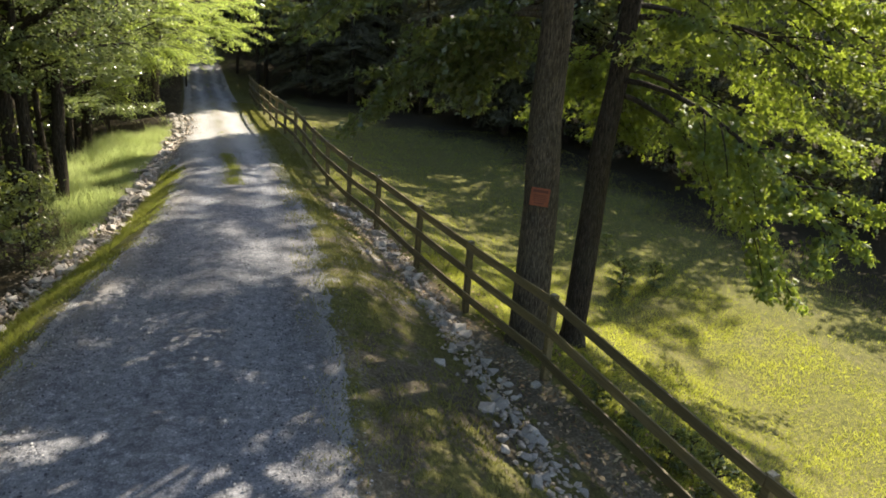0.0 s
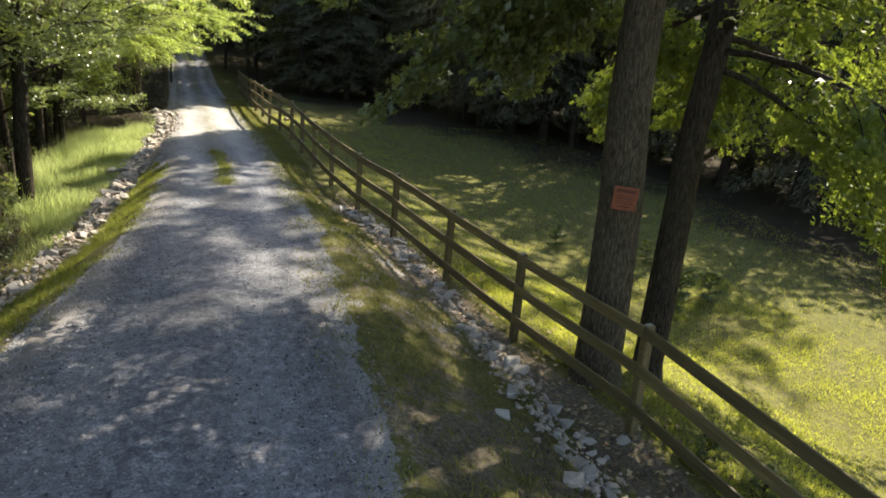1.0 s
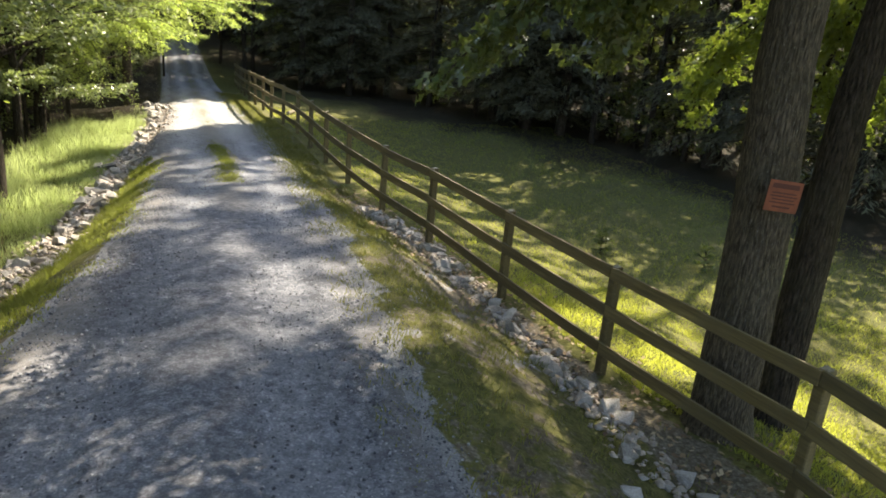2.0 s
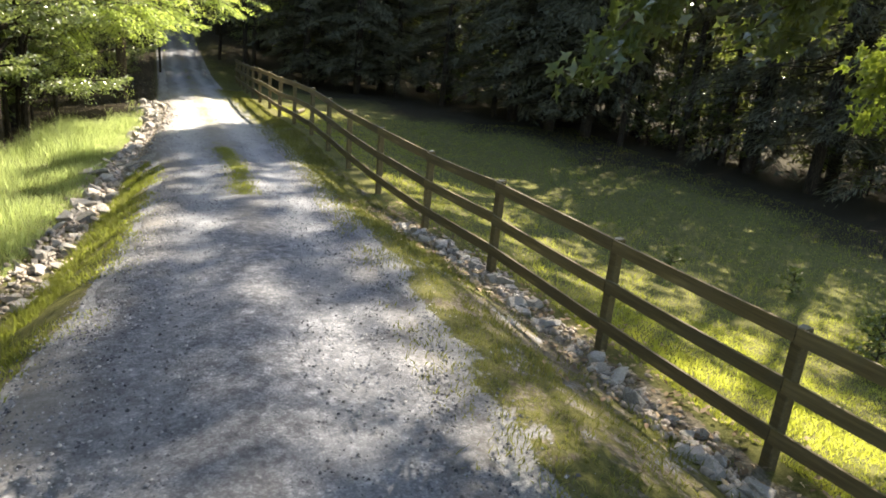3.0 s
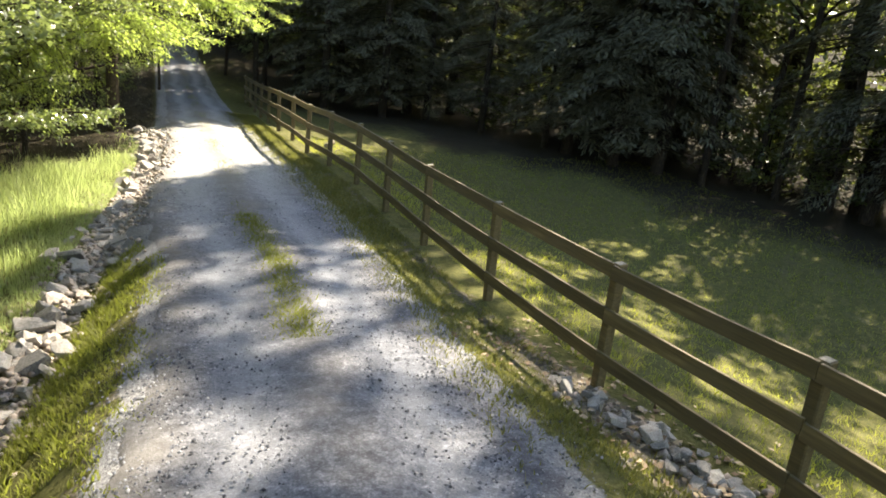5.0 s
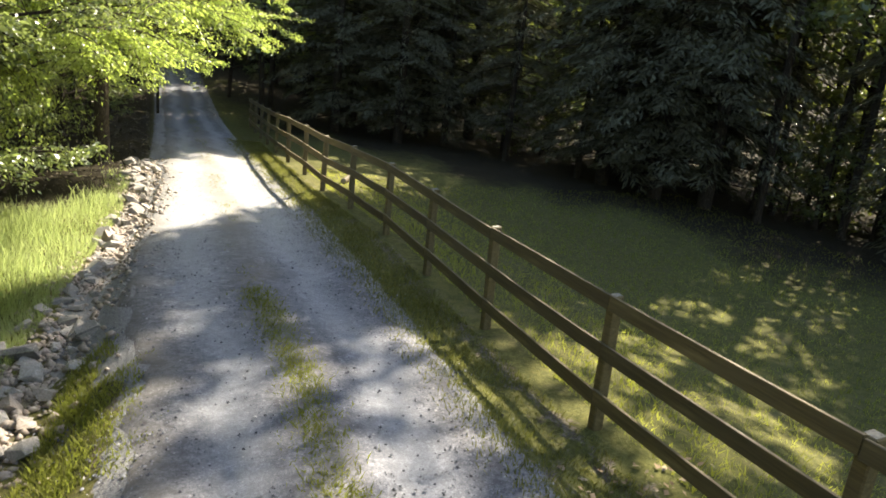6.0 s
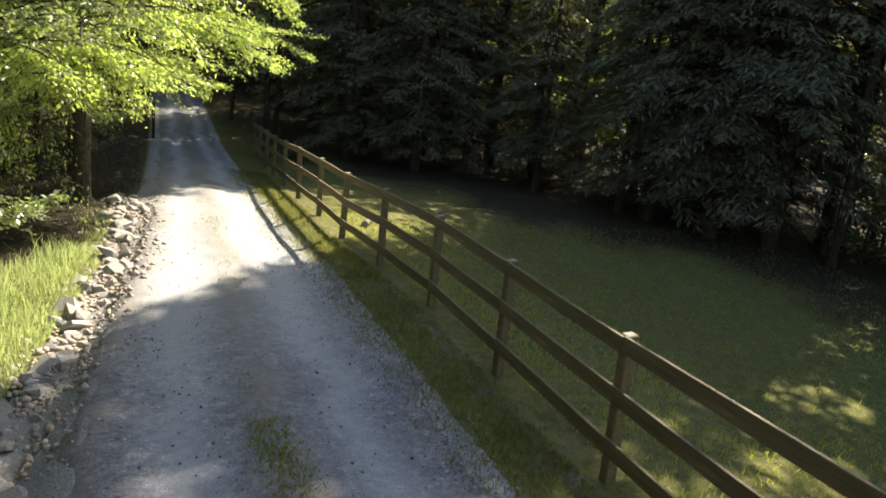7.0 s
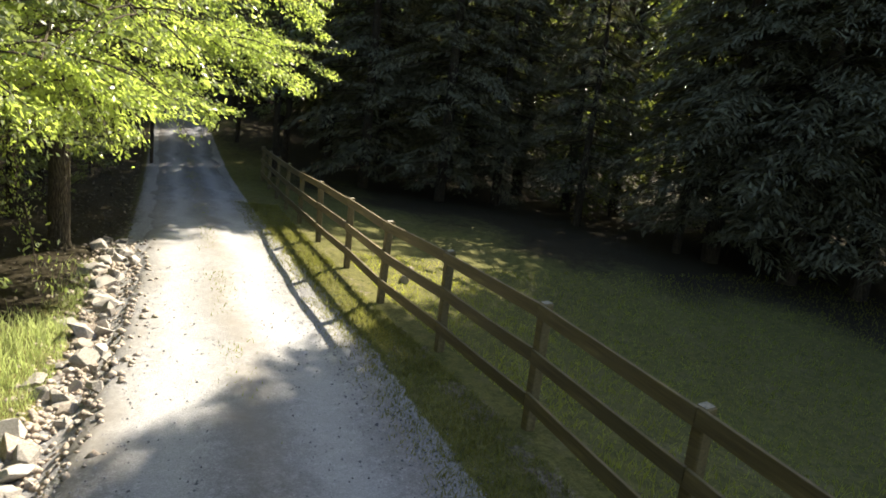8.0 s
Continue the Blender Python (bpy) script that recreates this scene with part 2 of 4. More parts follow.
def tube_mesh(name, store, material):
    return np_mesh(name, np.concatenate(store[0]), np.concatenate(store[1]), 4, material, True)


def unit(v):
    return v / (np.linalg.norm(v, axis=-1, keepdims=True) + 1e-9)


def leaf_quads(rng, centre, way, length, width, flat=0.6):
    """Pointed leaves: one diamond of four corners each, bent a little along the midrib."""
    n = len(centre)
    way = unit(way)
    up = unit(np.stack([rng.normal(0, flat, n), rng.normal(0, flat, n), np.ones(n)], 1))
    side = unit(np.cross(way, up))
    nor = np.cross(side, way)
    length, width = length[:, None], width[:, None]
    base = centre - way * length * 0.5
    tip = centre + way * length * 0.5 - nor * length * 0.12
    mid = centre - way * length * 0.04
    verts = np.stack([base, mid + side * width * 0.5, tip, mid - side * width * 0.5], 1).reshape(-1, 3)
    return verts, np.arange(4 * n).reshape(-1, 4)


def lobed_leaves(rng, centre, way, length, flat=0.6):
    """Leaves with side lobes: a narrow blade crossed by a shorter one in its plane."""
    n = len(centre)
    way = unit(way)
    up = unit(np.stack([rng.normal(0, flat, n), rng.normal(0, flat, n), np.ones(n)], 1))
    side = unit(np.cross(way, up))
    nor = np.cross(side, way)
    L = length[:, None]
    blade = [centre - way * L * 0.5, centre + side * L * 0.2, centre + way * L * 0.5 - nor * L * 0.12, centre - side * L * 0.2]
    lobe = [centre - side * L * 0.42 + way * L * 0.08 - nor * L * 0.08, centre - way * L * 0.2, centre + side * L * 0.42 + way * L * 0.08 - nor * L * 0.08, centre + way * L * 0.14]
    return np.stack(blade + lobe, 1).reshape(-1, 3), np.arange(8 * n).reshape(-1, 4)


def curve_points(a, b, sag, n, rng, wob=0.04):
    t = np.linspace(0, 1, n)[:, None]
    p = np.asarray(a)[None] * (1 - t) + np.asarray(b)[None] * t
    ln = np.linalg.norm(np.asarray(b) - np.asarray(a))
    p[:, 2] += (4 * t * (1 - t))[:, 0] * sag
    p[1:] += rng.normal(0, wob * ln / n, (n - 1, 3)).cumsum(0) * 0.7
    return p


def leafy_limb(rng, a, b, sag, radius, twigs, per_twig, leaf, spread, wood, leaves, droop=0.35, twig_len=0.38, fine=True):
    """A limb from a to b with side twigs that carry leaves."""
    p = curve_points(a, b, sag, 8, rng)
    if fine:
        tube(p, np.linspace(radius, radius * 0.22, 8), 6, wood)
    else:
        tube(p[[0, 3, 7]], np.array([radius, radius * 0.7, radius * 0.2]), 4, wood)
    ln = np.linalg.norm(np.asarray(b) - np.asarray(a))
    axis = unit(np.asarray(b, float) - np.asarray(a, float))
    for k in range(twigs):
        t = 0.28 + 0.72 * (k + rng.random()) / twigs
        i = min(int(t * 7), 6)
        s = p[i] + (p[i + 1] - p[i]) * (t * 7 - i)
        side = unit(np.cross(axis, [0, 0, 1.0])) * (1 if k % 2 else -1)
        w = unit(axis * rng.uniform(0.4, 1.0) + side * rng.uniform(0.4, 1.1) + np.array([0, 0, rng.uniform(-0.45, 0.4)]))
        tl = ln * twig_len * (1.15 - 0.6 * t) * rng.uniform(0.6, 1.2)
        e = s + w * tl + np.array([0, 0, -droop * tl * 0.5])
        if fine:
            q = curve_points(s, e, 0.08 * tl, 5, rng)
            tube(q, np.linspace(radius * 0.3, 0.006, 5), 4, wood)
        m = max(3, int(per_twig * rng.uniform(0.6, 1.4)))
        u = rng.uniform(0.15, 1.08, m)
        c = s + (e - s) * u[:, None] + rng.normal(0, 1, (m, 3)) * np.array([spread, spread, spread * 0.45]) * (0.35 + 0.65 * tl / (ln * twig_len + 1e-6))
        d = w[None] + rng.normal(0, 0.7, (m, 3)) + np.array([0, 0, -droop])
        L = leaf * rng.uniform(0.65, 1.25, m)
        leaves.append((c, d, L))


def crown_mesh(name, rng, leaves, material, ratio=0.55, flat=0.6):
    c = np.concatenate([x[0] for x in leaves])
    d = np.concatenate([x[1] for x in leaves])
    L = np.concatenate([x[2] for x in leaves])
    v, f = lobed_leaves(rng, c, d, L, flat) if ratio == 0 else leaf_quads(rng, c, d, L, L * ratio, flat)
    return np_mesh(name, v, f, 4, material)


def broadleaf(seed, height, girth, base, reach, limbs, twigs, per_twig, leaf, spread, leaf_mat, bark, lean=(0, 0), extra=(), droop=0.35, sides=10, split=False, fine=True, ratio=0.5):
    """Parts of a broad-leaved tree at the origin: trunk, limbs, crown. split: each limb is a mesh of its own."""
    rng = np.random.default_rng(seed)
    trunk, limb_meshes, leaves = [[], [], 0], [], []
    n = 12
    t = np.linspace(0, 1, n)
    p = np.stack([lean[0] * height * t ** 1.2, lean[1] * height * t ** 1.2, height * 0.95 * t], 1)
    p[2:, :2] += rng.normal(0, 0.018 * height / n * 3, (n - 2, 2)).cumsum(0) * 0.5
    r = girth * (1 - t) ** 0.8 * 0.95 + min(0.03, 0.4 * girth)
    r[0] *= 1.45
    # root flare just above the ground
    p = np.insert(p, 1, p[0] * 0.93 + p[1] * 0.07, 0)
    p = np.insert(p, 2, p[0] * 0.78 + p[2] * 0.22, 0)
    r = np.insert(np.insert(r, 1, girth * 1.18), 2, girth * 1.03)
    p[0, 2] -= 0.35
    tube(p, r, sides, trunk)
    top = p[-1]

    def on_trunk(z):
        i = int(np.clip(np.searchsorted(p[:, 2], z) - 1, 0, len(p) - 2))
        u = (z - p[i, 2]) / (p[i + 1, 2] - p[i, 2])
        return p[i] + (p[i + 1] - p[i]) * u, r[i] + (r[i + 1] - r[i]) * u

    az = rng.uniform(0, 6.28)
    for k in range(limbs):
        f = k / max(1, limbs - 1)
        z = height * (base + (0.93 - base) * f)
        s, rr = on_trunk(z)
        az += 2.4 + rng.normal(0, 0.25)
        out = reach * (1.0 - 0.68 * f ** 1.4) * rng.uniform(0.7, 1.15) * (0.75 + 0.5 * min(1, f * 4))
        rise = out * (rng.uniform(0.05, 0.45) + 0.55 * f)
        e = s + np.array([math.cos(az) * out, math.sin(az) * out, rise])
        wood = [[], [], 0] if split else trunk
        leafy_limb(rng, s, e, 0.06 * out, max(0.02, min(rr * 0.55, 0.03 + out * 0.018)), twigs, per_twig, leaf, spread, wood, leaves, droop, fine=fine)
        if split:
            limb_meshes.append(tube_mesh("limb", wood, bark))
    for e in extra:
        z = e[3]
        s, rr = on_trunk(z)
        wood = [[], [], 0] if split else trunk
        leafy_limb(rng, s, np.array(e[:3]), e[4], min(0.055, rr * 0.4), e[5], e[6], leaf, spread, wood, leaves, droop, e[7])
        if split:
            limb_meshes.append(tube_mesh("limb", wood, bark))
    return tube_mesh("trunk", trunk, bark), *limb_meshes, crown_mesh("crown", rng, leaves, leaf_mat, ratio, 1.3)


def conifer(seed, height, girth, base, reach, tiers, sprig, fill=1.0, ratio=0.13, fine=False):
    """Parts of a conifer: whorls of long level boughs, drooping at the tips, with flat sprays of needles."""
    rng = np.random.default_rng(seed)
    trunk, leaves = [[], [], 0], []
    t = np.linspace(0, 1, 8)
    p = np.stack([rng.normal(0, 0.04, 8).cumsum(), rng.normal(0, 0.04, 8).cumsum(), height * t], 1)
    p[0, 2] -= 0.3
    tube(p, girth * (1 - t) + 0.02, 8, trunk)
    az = rng.uniform(0, 6)
    for k in range(tiers):
        f = k / (tiers - 1)
        z = height * (base + (0.98 - base) * f)
        out = reach * (1 - f) ** 0.75 * (0.65 + 0.35 * min(1, f * 6)) + 0.25
        for q in range(5 if f < 0.75 else 4):
            az += 1.257 + rng.normal(0, 0.2)
            ln = out * rng.uniform(0.65, 1.15)
            s = np.array([np.interp(z, p[:, 2], p[:, 0]), np.interp(z, p[:, 2], p[:, 1]), z + rng.normal(0, 0.2)])
            e = s + np.array([math.cos(az) * ln, math.sin(az) * ln, -ln * rng.uniform(0.05, 0.32)])
            c = curve_points(s, e, 0.12 * ln, 6, rng)
            tube(c[[0, 5]], np.array([0.028, 0.006]), 3, trunk)
            low = fine and f < 0.42
            m = int(fill * (24 + 46 * ln) * (2.4 if low else 0.8))
            u = rng.uniform(0.15, 1.05, m) ** 0.75
            pos = s + (e - s) * u[:, None]
            pos[:, 2] += 4 * u * (1 - u) * 0.12 * ln
            axis = unit(e - s)
            side = np.cross(axis, [0, 0, 1.0])
            off = rng.normal(0, 1, m) * (0.12 + 0.22 * ln * (1.1 - u) * u * 2)
            pos = pos + side[None] * off[:, None] + rng.normal(0, 0.06, (m, 3))
            d = axis[None] * 0.8 + side[None] * np.sign(off)[:, None] * 0.7 + rng.normal(0, 0.25, (m, 3)) + np.array([0, 0, -0.3])
            leaves.append((pos, d, sprig * (0.55 if low else 1.0) * rng.uniform(0.6, 1.3, m)))
    return tube_mesh("trunk", trunk, BARK_DARK), crown_mesh("crown", rng, leaves, NEEDLE, ratio, 0.5)


def tree_thing(name, parts, m, label, category="tree", group=""):
    ob = new(name)
    ob.empty_display_size = 0.2
    for me in parts:
        child(me.name.split(".")[0], me, ob)
    ob.matrix_basis = m
    return tagged(ob, label, category, group)


# ---- the lie of the land ----
def smooth_step(a, b, x):
    t = np.clip((x - a) / (b - a), 0, 1)
    return t * t * (3 - 2 * t)


def road_left(y):
    return np.interp(y, [-30, 6, 10, 12.5, 14, 16, 18, 20, 22, 24.7, 28, 31, 35, 45, 70, 90], [-3.6, -3.0, -2.4, -1.9, -1.56, -1.27, -1.07, -0.93, -0.78, -1.1, -0.98, -0.8, -0.6, -0.45, -0.6, -1.0])


def road_right(y):
    return np.interp(y, [-30, 4, 6.1, 8, 11, 13.5, 17, 20, 24, 28, 31, 34, 38, 45, 70, 90], [-0.1, 0.2, 0.5, 0.85, 1.12, 1.42, 1.74, 1.9, 2.08, 2.15, 2.12, 2.05, 1.95, 1.9, 1.7, 1.5])


def road_height(y):
    return np.interp(y, [-30, 5, 10, 15.5, 22, 28, 33, 38, 44, 50, 56, 63, 70, 90], [0.65, 0.62, 0.55, 0.43, 0.29, 0.12, 0.05, 0.08, 0.1, 0.2, 0.6, 1.3, 2.2, 5.0])


def fence_x(y):
    return np.interp(y, [-10, 4.75, 8.6, 11.2, 13.5, 16, 18.2, 20.65, 23.2, 27.65, 30, 32.3, 37.25, 41, 50], [7.0, 4.87, 4.37, 4.07, 3.84, 3.58, 3.36, 3.23, 3.25, 3.27, 3.15, 3.07, 3.03, 3.07, 3.38])


def ground_z(x, y):
    x, y = np.asarray(x, float), np.asarray(y, float)
    l, r, zr = road_left(y), road_right(y), road_height(y)
    mid, half = (l + r) / 2, (r - l) / 2
    crown = zr - 0.05 * np.clip(np.abs(x - mid) / half, 0, 1) ** 2
    foot = np.interp(y, [0, 4.75, 8.6, 11.2, 13.5, 16, 18.2, 20.7, 23.2, 25.4, 27.7, 30, 32.3, 35, 37.2, 41, 45, 50, 56, 63, 70, 90], [-1.4, -0.92, -0.4, -0.34, -0.25, -0.11, -0.07, -0.01, 0.03, 0.1, 0.17, 0.19, 0.13, 0.15, 0.12, 0.03, -0.04, -0.1, 0.6, 1.8, 2.9, 6.0])
    fx = fence_x(y)
    shoulder = np.interp(y, [8.5, 11, 16, 19], [0.0, 1.0, 1.0, 0.0])
    lawn = np.interp(y, [-10, 4, 10, 16, 22, 30, 38, 50, 60, 70, 90], [-2.6, -2.1, -1.6, -1.25, -0.95, -0.65, -0.15, 0.1, 0.6, 1.2, 2.5])
    right = crown + (foot - crown) * smooth_step(r - 0.1 + 0.4 * shoulder, fx - 0.35 + 0.25 * shoulder, x) + (lawn - foot) * smooth_step(fx + 0.1, fx + 5.4, x)
    right = right + smooth_step(20, 60, x) * 3.0
    ditch = np.interp(y, [0, 12, 17, 20, 22, 26, 28, 31, 36, 42, 50, 56, 63, 70, 90], [-0.25, -0.33, -0.4, -0.46, -0.42, -0.34, -0.3, -0.27, -0.17, -0.02, 0.1, 0.5, 1.2, 2.2, 5.0])
    lx = rock_left(y)
    left = crown + (ditch - crown) * smooth_step(-(l + 0.1), -(lx + 0.15), -x) - 0.35 * smooth_step(2.0, 6.0, -x) * (1 - smooth_step(40, 55, y)) + smooth_step(12, 40, -x) * 4.0
    z = np.where(x > mid, right, left)
    return z + 17.0 * smooth_step(62, 125, 0.574 * x + 0.819 * y)


def rock_left(y):
    return np.interp(y, [-10, 10, 13, 15, 17, 19.9, 21.9, 24, 26, 28, 31, 35.7, 60], [-5.2, -4.4, -3.7, -3.15, -2.65, -2.37, -2.05, -1.9, -1.7, -1.45, -1.12, -1.1, -1.5])


def right_rocks(y):
    return np.interp(y, [4, 6, 9, 12.5, 15.5, 17.3, 18.3], [3.4, 3.42, 3.45, 3.62, 3.58, 3.36, 3.03])


def fbm(x, y, scale, seed=0.0):
    return np.array([noise.noise((a * scale + seed, b * scale, seed)) for a, b in zip(np.ravel(x), np.ravel(y))]).reshape(np.shape(x))


def make_ground():
    """One sheet; the cover mask tells leaf litter (red), bare earth (green) and gravel (blue) from turf. Red also holds
    shade painted on the near verge.
    """
    xs = np.concatenate([[-300, -150, -80, -45], np.arange(-28, -8, 1.0), np.arange(-8, 8, 0.25), np.arange(8, 32, 0.6), [36, 41, 46, 52, 58, 65, 80, 110, 150, 300]])
    ys = np.concatenate([[-200, -90, -40, -18], np.arange(-8, 4, 1.0), np.arange(4, 46, 0.3), np.arange(46, 90, 1.2), [95, 101, 108, 116, 126, 140, 180, 300, 500]])
    X, Y = np.meshgrid(xs, ys, indexing="ij")
    Z = ground_z(X, Y)
    wild = fbm(X, Y, 0.9, 3.1) * 0.05 + fbm(X, Y, 2.7, 8.4) * 0.025
    beyond = np.maximum(road_left(Y) - X, X - road_right(Y))
    Z = Z - 0.06 * smooth_step(-0.08, -0.4, beyond) + wild * smooth_step(0.0, 0.6, beyond)
    n, m = X.shape
    i, j = np.meshgrid(np.arange(n - 1), np.arange(m - 1), indexing="ij")
    f = np.stack([i * m + j, (i + 1) * m + j, (i + 1) * m + j + 1, i * m + j + 1], -1).reshape(-1, 4)
    me = np_mesh("ground", np.stack([X, Y, Z], -1).reshape(-1, 3), f, 4, SOIL, True)
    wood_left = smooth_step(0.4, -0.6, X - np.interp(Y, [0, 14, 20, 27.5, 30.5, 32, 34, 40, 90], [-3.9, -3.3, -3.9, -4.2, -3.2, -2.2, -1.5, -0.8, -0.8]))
    wood_right_and_shade = np.maximum(smooth_step(-9.0, -1.0, X - forest_edge_x(Y) + 2.5 * fbm(X, Y, 0.5, 7.7)), smooth_step(74, 78, Y))
    # tree shade painted on the near verge with the dark litter colour
    verge_shade = smooth_step(0.2, 0.7, X - road_right(Y)) * smooth_step(11.5, 8.0, Y) * smooth_step(0.6, -0.2, X - fence_x(Y))
    wood_right_and_shade = np.maximum(wood_right_and_shade, verge_shade * (0.45 + 0.3 * fbm(X, Y, 1.1, 2.4)))
    fx = fence_x(Y)
    dirt = np.exp(-((X - fx + 0.25) / 0.4) ** 2) * np.interp(Y, [9, 11, 17.5, 20, 45, 47], [1.0, 0.75, 0.9, 0.5, 0.4, 0.0]) + 0.55 * np.exp(-((X - rock_left(Y)) / 0.4) ** 2) * (Y < 40)
    patch = (0.42 + 0.35 * fbm(X, Y, 0.8, 5.5)) * np.interp(Y, [16, 20], [1.0, 0.6])
    dirt = np.maximum(dirt, patch * smooth_step(0.1, 0.3, X - road_right(Y) + 0.2) * smooth_step(0.0, 0.5, fx - X))
    stony = smooth_step(0.75, 0.1, np.abs(X - (road_left(Y) + road_right(Y)) / 2) - (road_right(Y) - road_left(Y)) / 2)
    stony = np.maximum(stony, smooth_step(-0.3, -0.05, X - np.maximum(rock_left(Y), road_left(Y) - 0.7)) * (X < 0) * smooth_step(22.5, 24.5, Y) * smooth_step(39, 36, Y))
    stony = np.where(X < 0, stony * smooth_step(0.4, 0.0, beyond) + stony * (Y > 22.5) * smooth_step(0.0, 0.4, beyond), stony * smooth_step(0.45, 0.05, beyond))
    dirt = np.maximum(dirt, 0.55 * smooth_step(0.75, 0.1, beyond) * (X < 0) * (Y < 24))
    stony = np.maximum(stony, (0.30 + 0.35 * fbm(X, Y, 1.2, 6.1)) * smooth_step(0.0, 0.2, X - road_right(Y)) * smooth_step(0.3, 0.7, fx - X) * smooth_step(8.5, 10.5, Y) * smooth_step(18.5, 16.5, Y))
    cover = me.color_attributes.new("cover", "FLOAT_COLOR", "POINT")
    cover.data.foreach_set("color", np.stack([np.maximum(wood_left, wood_right_and_shade), np.clip(dirt, 0, 1), stony, np.ones_like(X)], -1).astype(np.float32).ravel())
    return tagged(new("ground", me), "grass and woodland ground, mown lawn beside a gravel drive", "ground", kind="structure")


def forest_edge_x(y):
    return np.interp(y, [-10, 12, 24, 30, 34, 38, 43, 48, 56, 66, 90], [23, 22, 21, 19.4, 17, 14.2, 12.3, 10.3, 8.0, 6.8, 4.5])


make_ground()


def make_road():
    ys = np.concatenate([np.arange(-25, 4, 1.0), np.arange(4, 46, 0.18), np.arange(46, 76, 0.8)])
    us = np.concatenate([[-0.05, -0.025], np.linspace(0, 1, 17), [1.025, 1.05]])
    U, Y = np.meshgrid(us, ys, indexing="ij")
    l, r = road_left(Y), road_right(Y)
    edge_l = fbm(Y[0] * 0 + 1.0, Y[0], 1.1, 2.0) * 0.26 + fbm(Y[0] * 0, Y[0], 4.0, 7.0) * 0.10
    edge_r = fbm(Y[0] * 0 + 9.0, Y[0], 0.8, 4.0) * 0.34 + fbm(Y[0] * 0, Y[0], 3.5, 6.0) * 0.16
    l, r = l + edge_l[None], r + edge_r[None]
    X = l + (r - l) * U
    rut = -0.035 * (np.exp(-((U - 0.24) / 0.1) ** 2) + np.exp(-((U - 0.76) / 0.1) ** 2)) + 0.02 * np.exp(-((U - 0.5) / 0.12) ** 2)
    out = np.maximum(0, np.maximum(-U, U - 1))
    Z = ground_z(X, Y) + 0.012 + rut * smooth_step(0.0, 0.12, U) * smooth_step(1.0, 0.88, U) + fbm(X, Y, 2.2, 1.0) * 0.018 - out * 1.6
    n, m = X.shape
    i, j = np.meshgrid(np.arange(n - 1), np.arange(m - 1), indexing="ij")
    f = np.stack([i * m + j, (i + 1) * m + j, (i + 1) * m + j + 1, i * m + j + 1], -1).reshape(-1, 4)
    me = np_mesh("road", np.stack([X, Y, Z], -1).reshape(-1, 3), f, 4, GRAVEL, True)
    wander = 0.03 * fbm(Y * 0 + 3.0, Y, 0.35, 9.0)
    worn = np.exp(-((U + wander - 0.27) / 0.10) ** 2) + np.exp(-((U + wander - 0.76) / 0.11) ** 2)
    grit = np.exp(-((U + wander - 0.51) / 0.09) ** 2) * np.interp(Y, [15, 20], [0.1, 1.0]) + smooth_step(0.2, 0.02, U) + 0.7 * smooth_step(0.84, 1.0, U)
    # blue paints the sun pool, y 25 to 44; tracks also pale towards it
    wear_and_sun = me.color_attributes.new("wear_and_sun", "FLOAT_COLOR", "POINT")
    wear_and_sun.data.foreach_set("color", np.stack([np.clip(worn, 0, 1) * np.interp(Y, [13, 21], [0.3, 1.0]), np.clip(grit, 0, 1), np.interp(Y, [25, 29, 38, 44], [0.0, 0.42, 0.42, 0.0]), U * 0 + 1], -1).astype(np.float32).ravel())
    return tagged(new("road", me), "grey crushed gravel drive with two worn wheel tracks", "gravel drive", kind="structure")


make_road()


# ---- post and rail fence ----
POST_Y = [0.9, 4.75, 8.6, 11.2, 13.5, 15.98, 18.2, 20.65, 23.2, 25.4, 27.65, 29.9, 32.3, 34.6, 37.25, 39.8, 42.3, 44.8, 47.3, 49.9]


def box_bm(sx, sy, sz, bevel):
    bm = bmesh.new()
    bmesh.ops.create_cube(bm, size=1.0)
    bmesh.ops.scale(bm, vec=(sx, sy, sz), verts=bm.verts)
    bmesh.ops.bevel(bm, geom=list(bm.edges), offset=bevel, segments=1, affect="EDGES")
    return bm


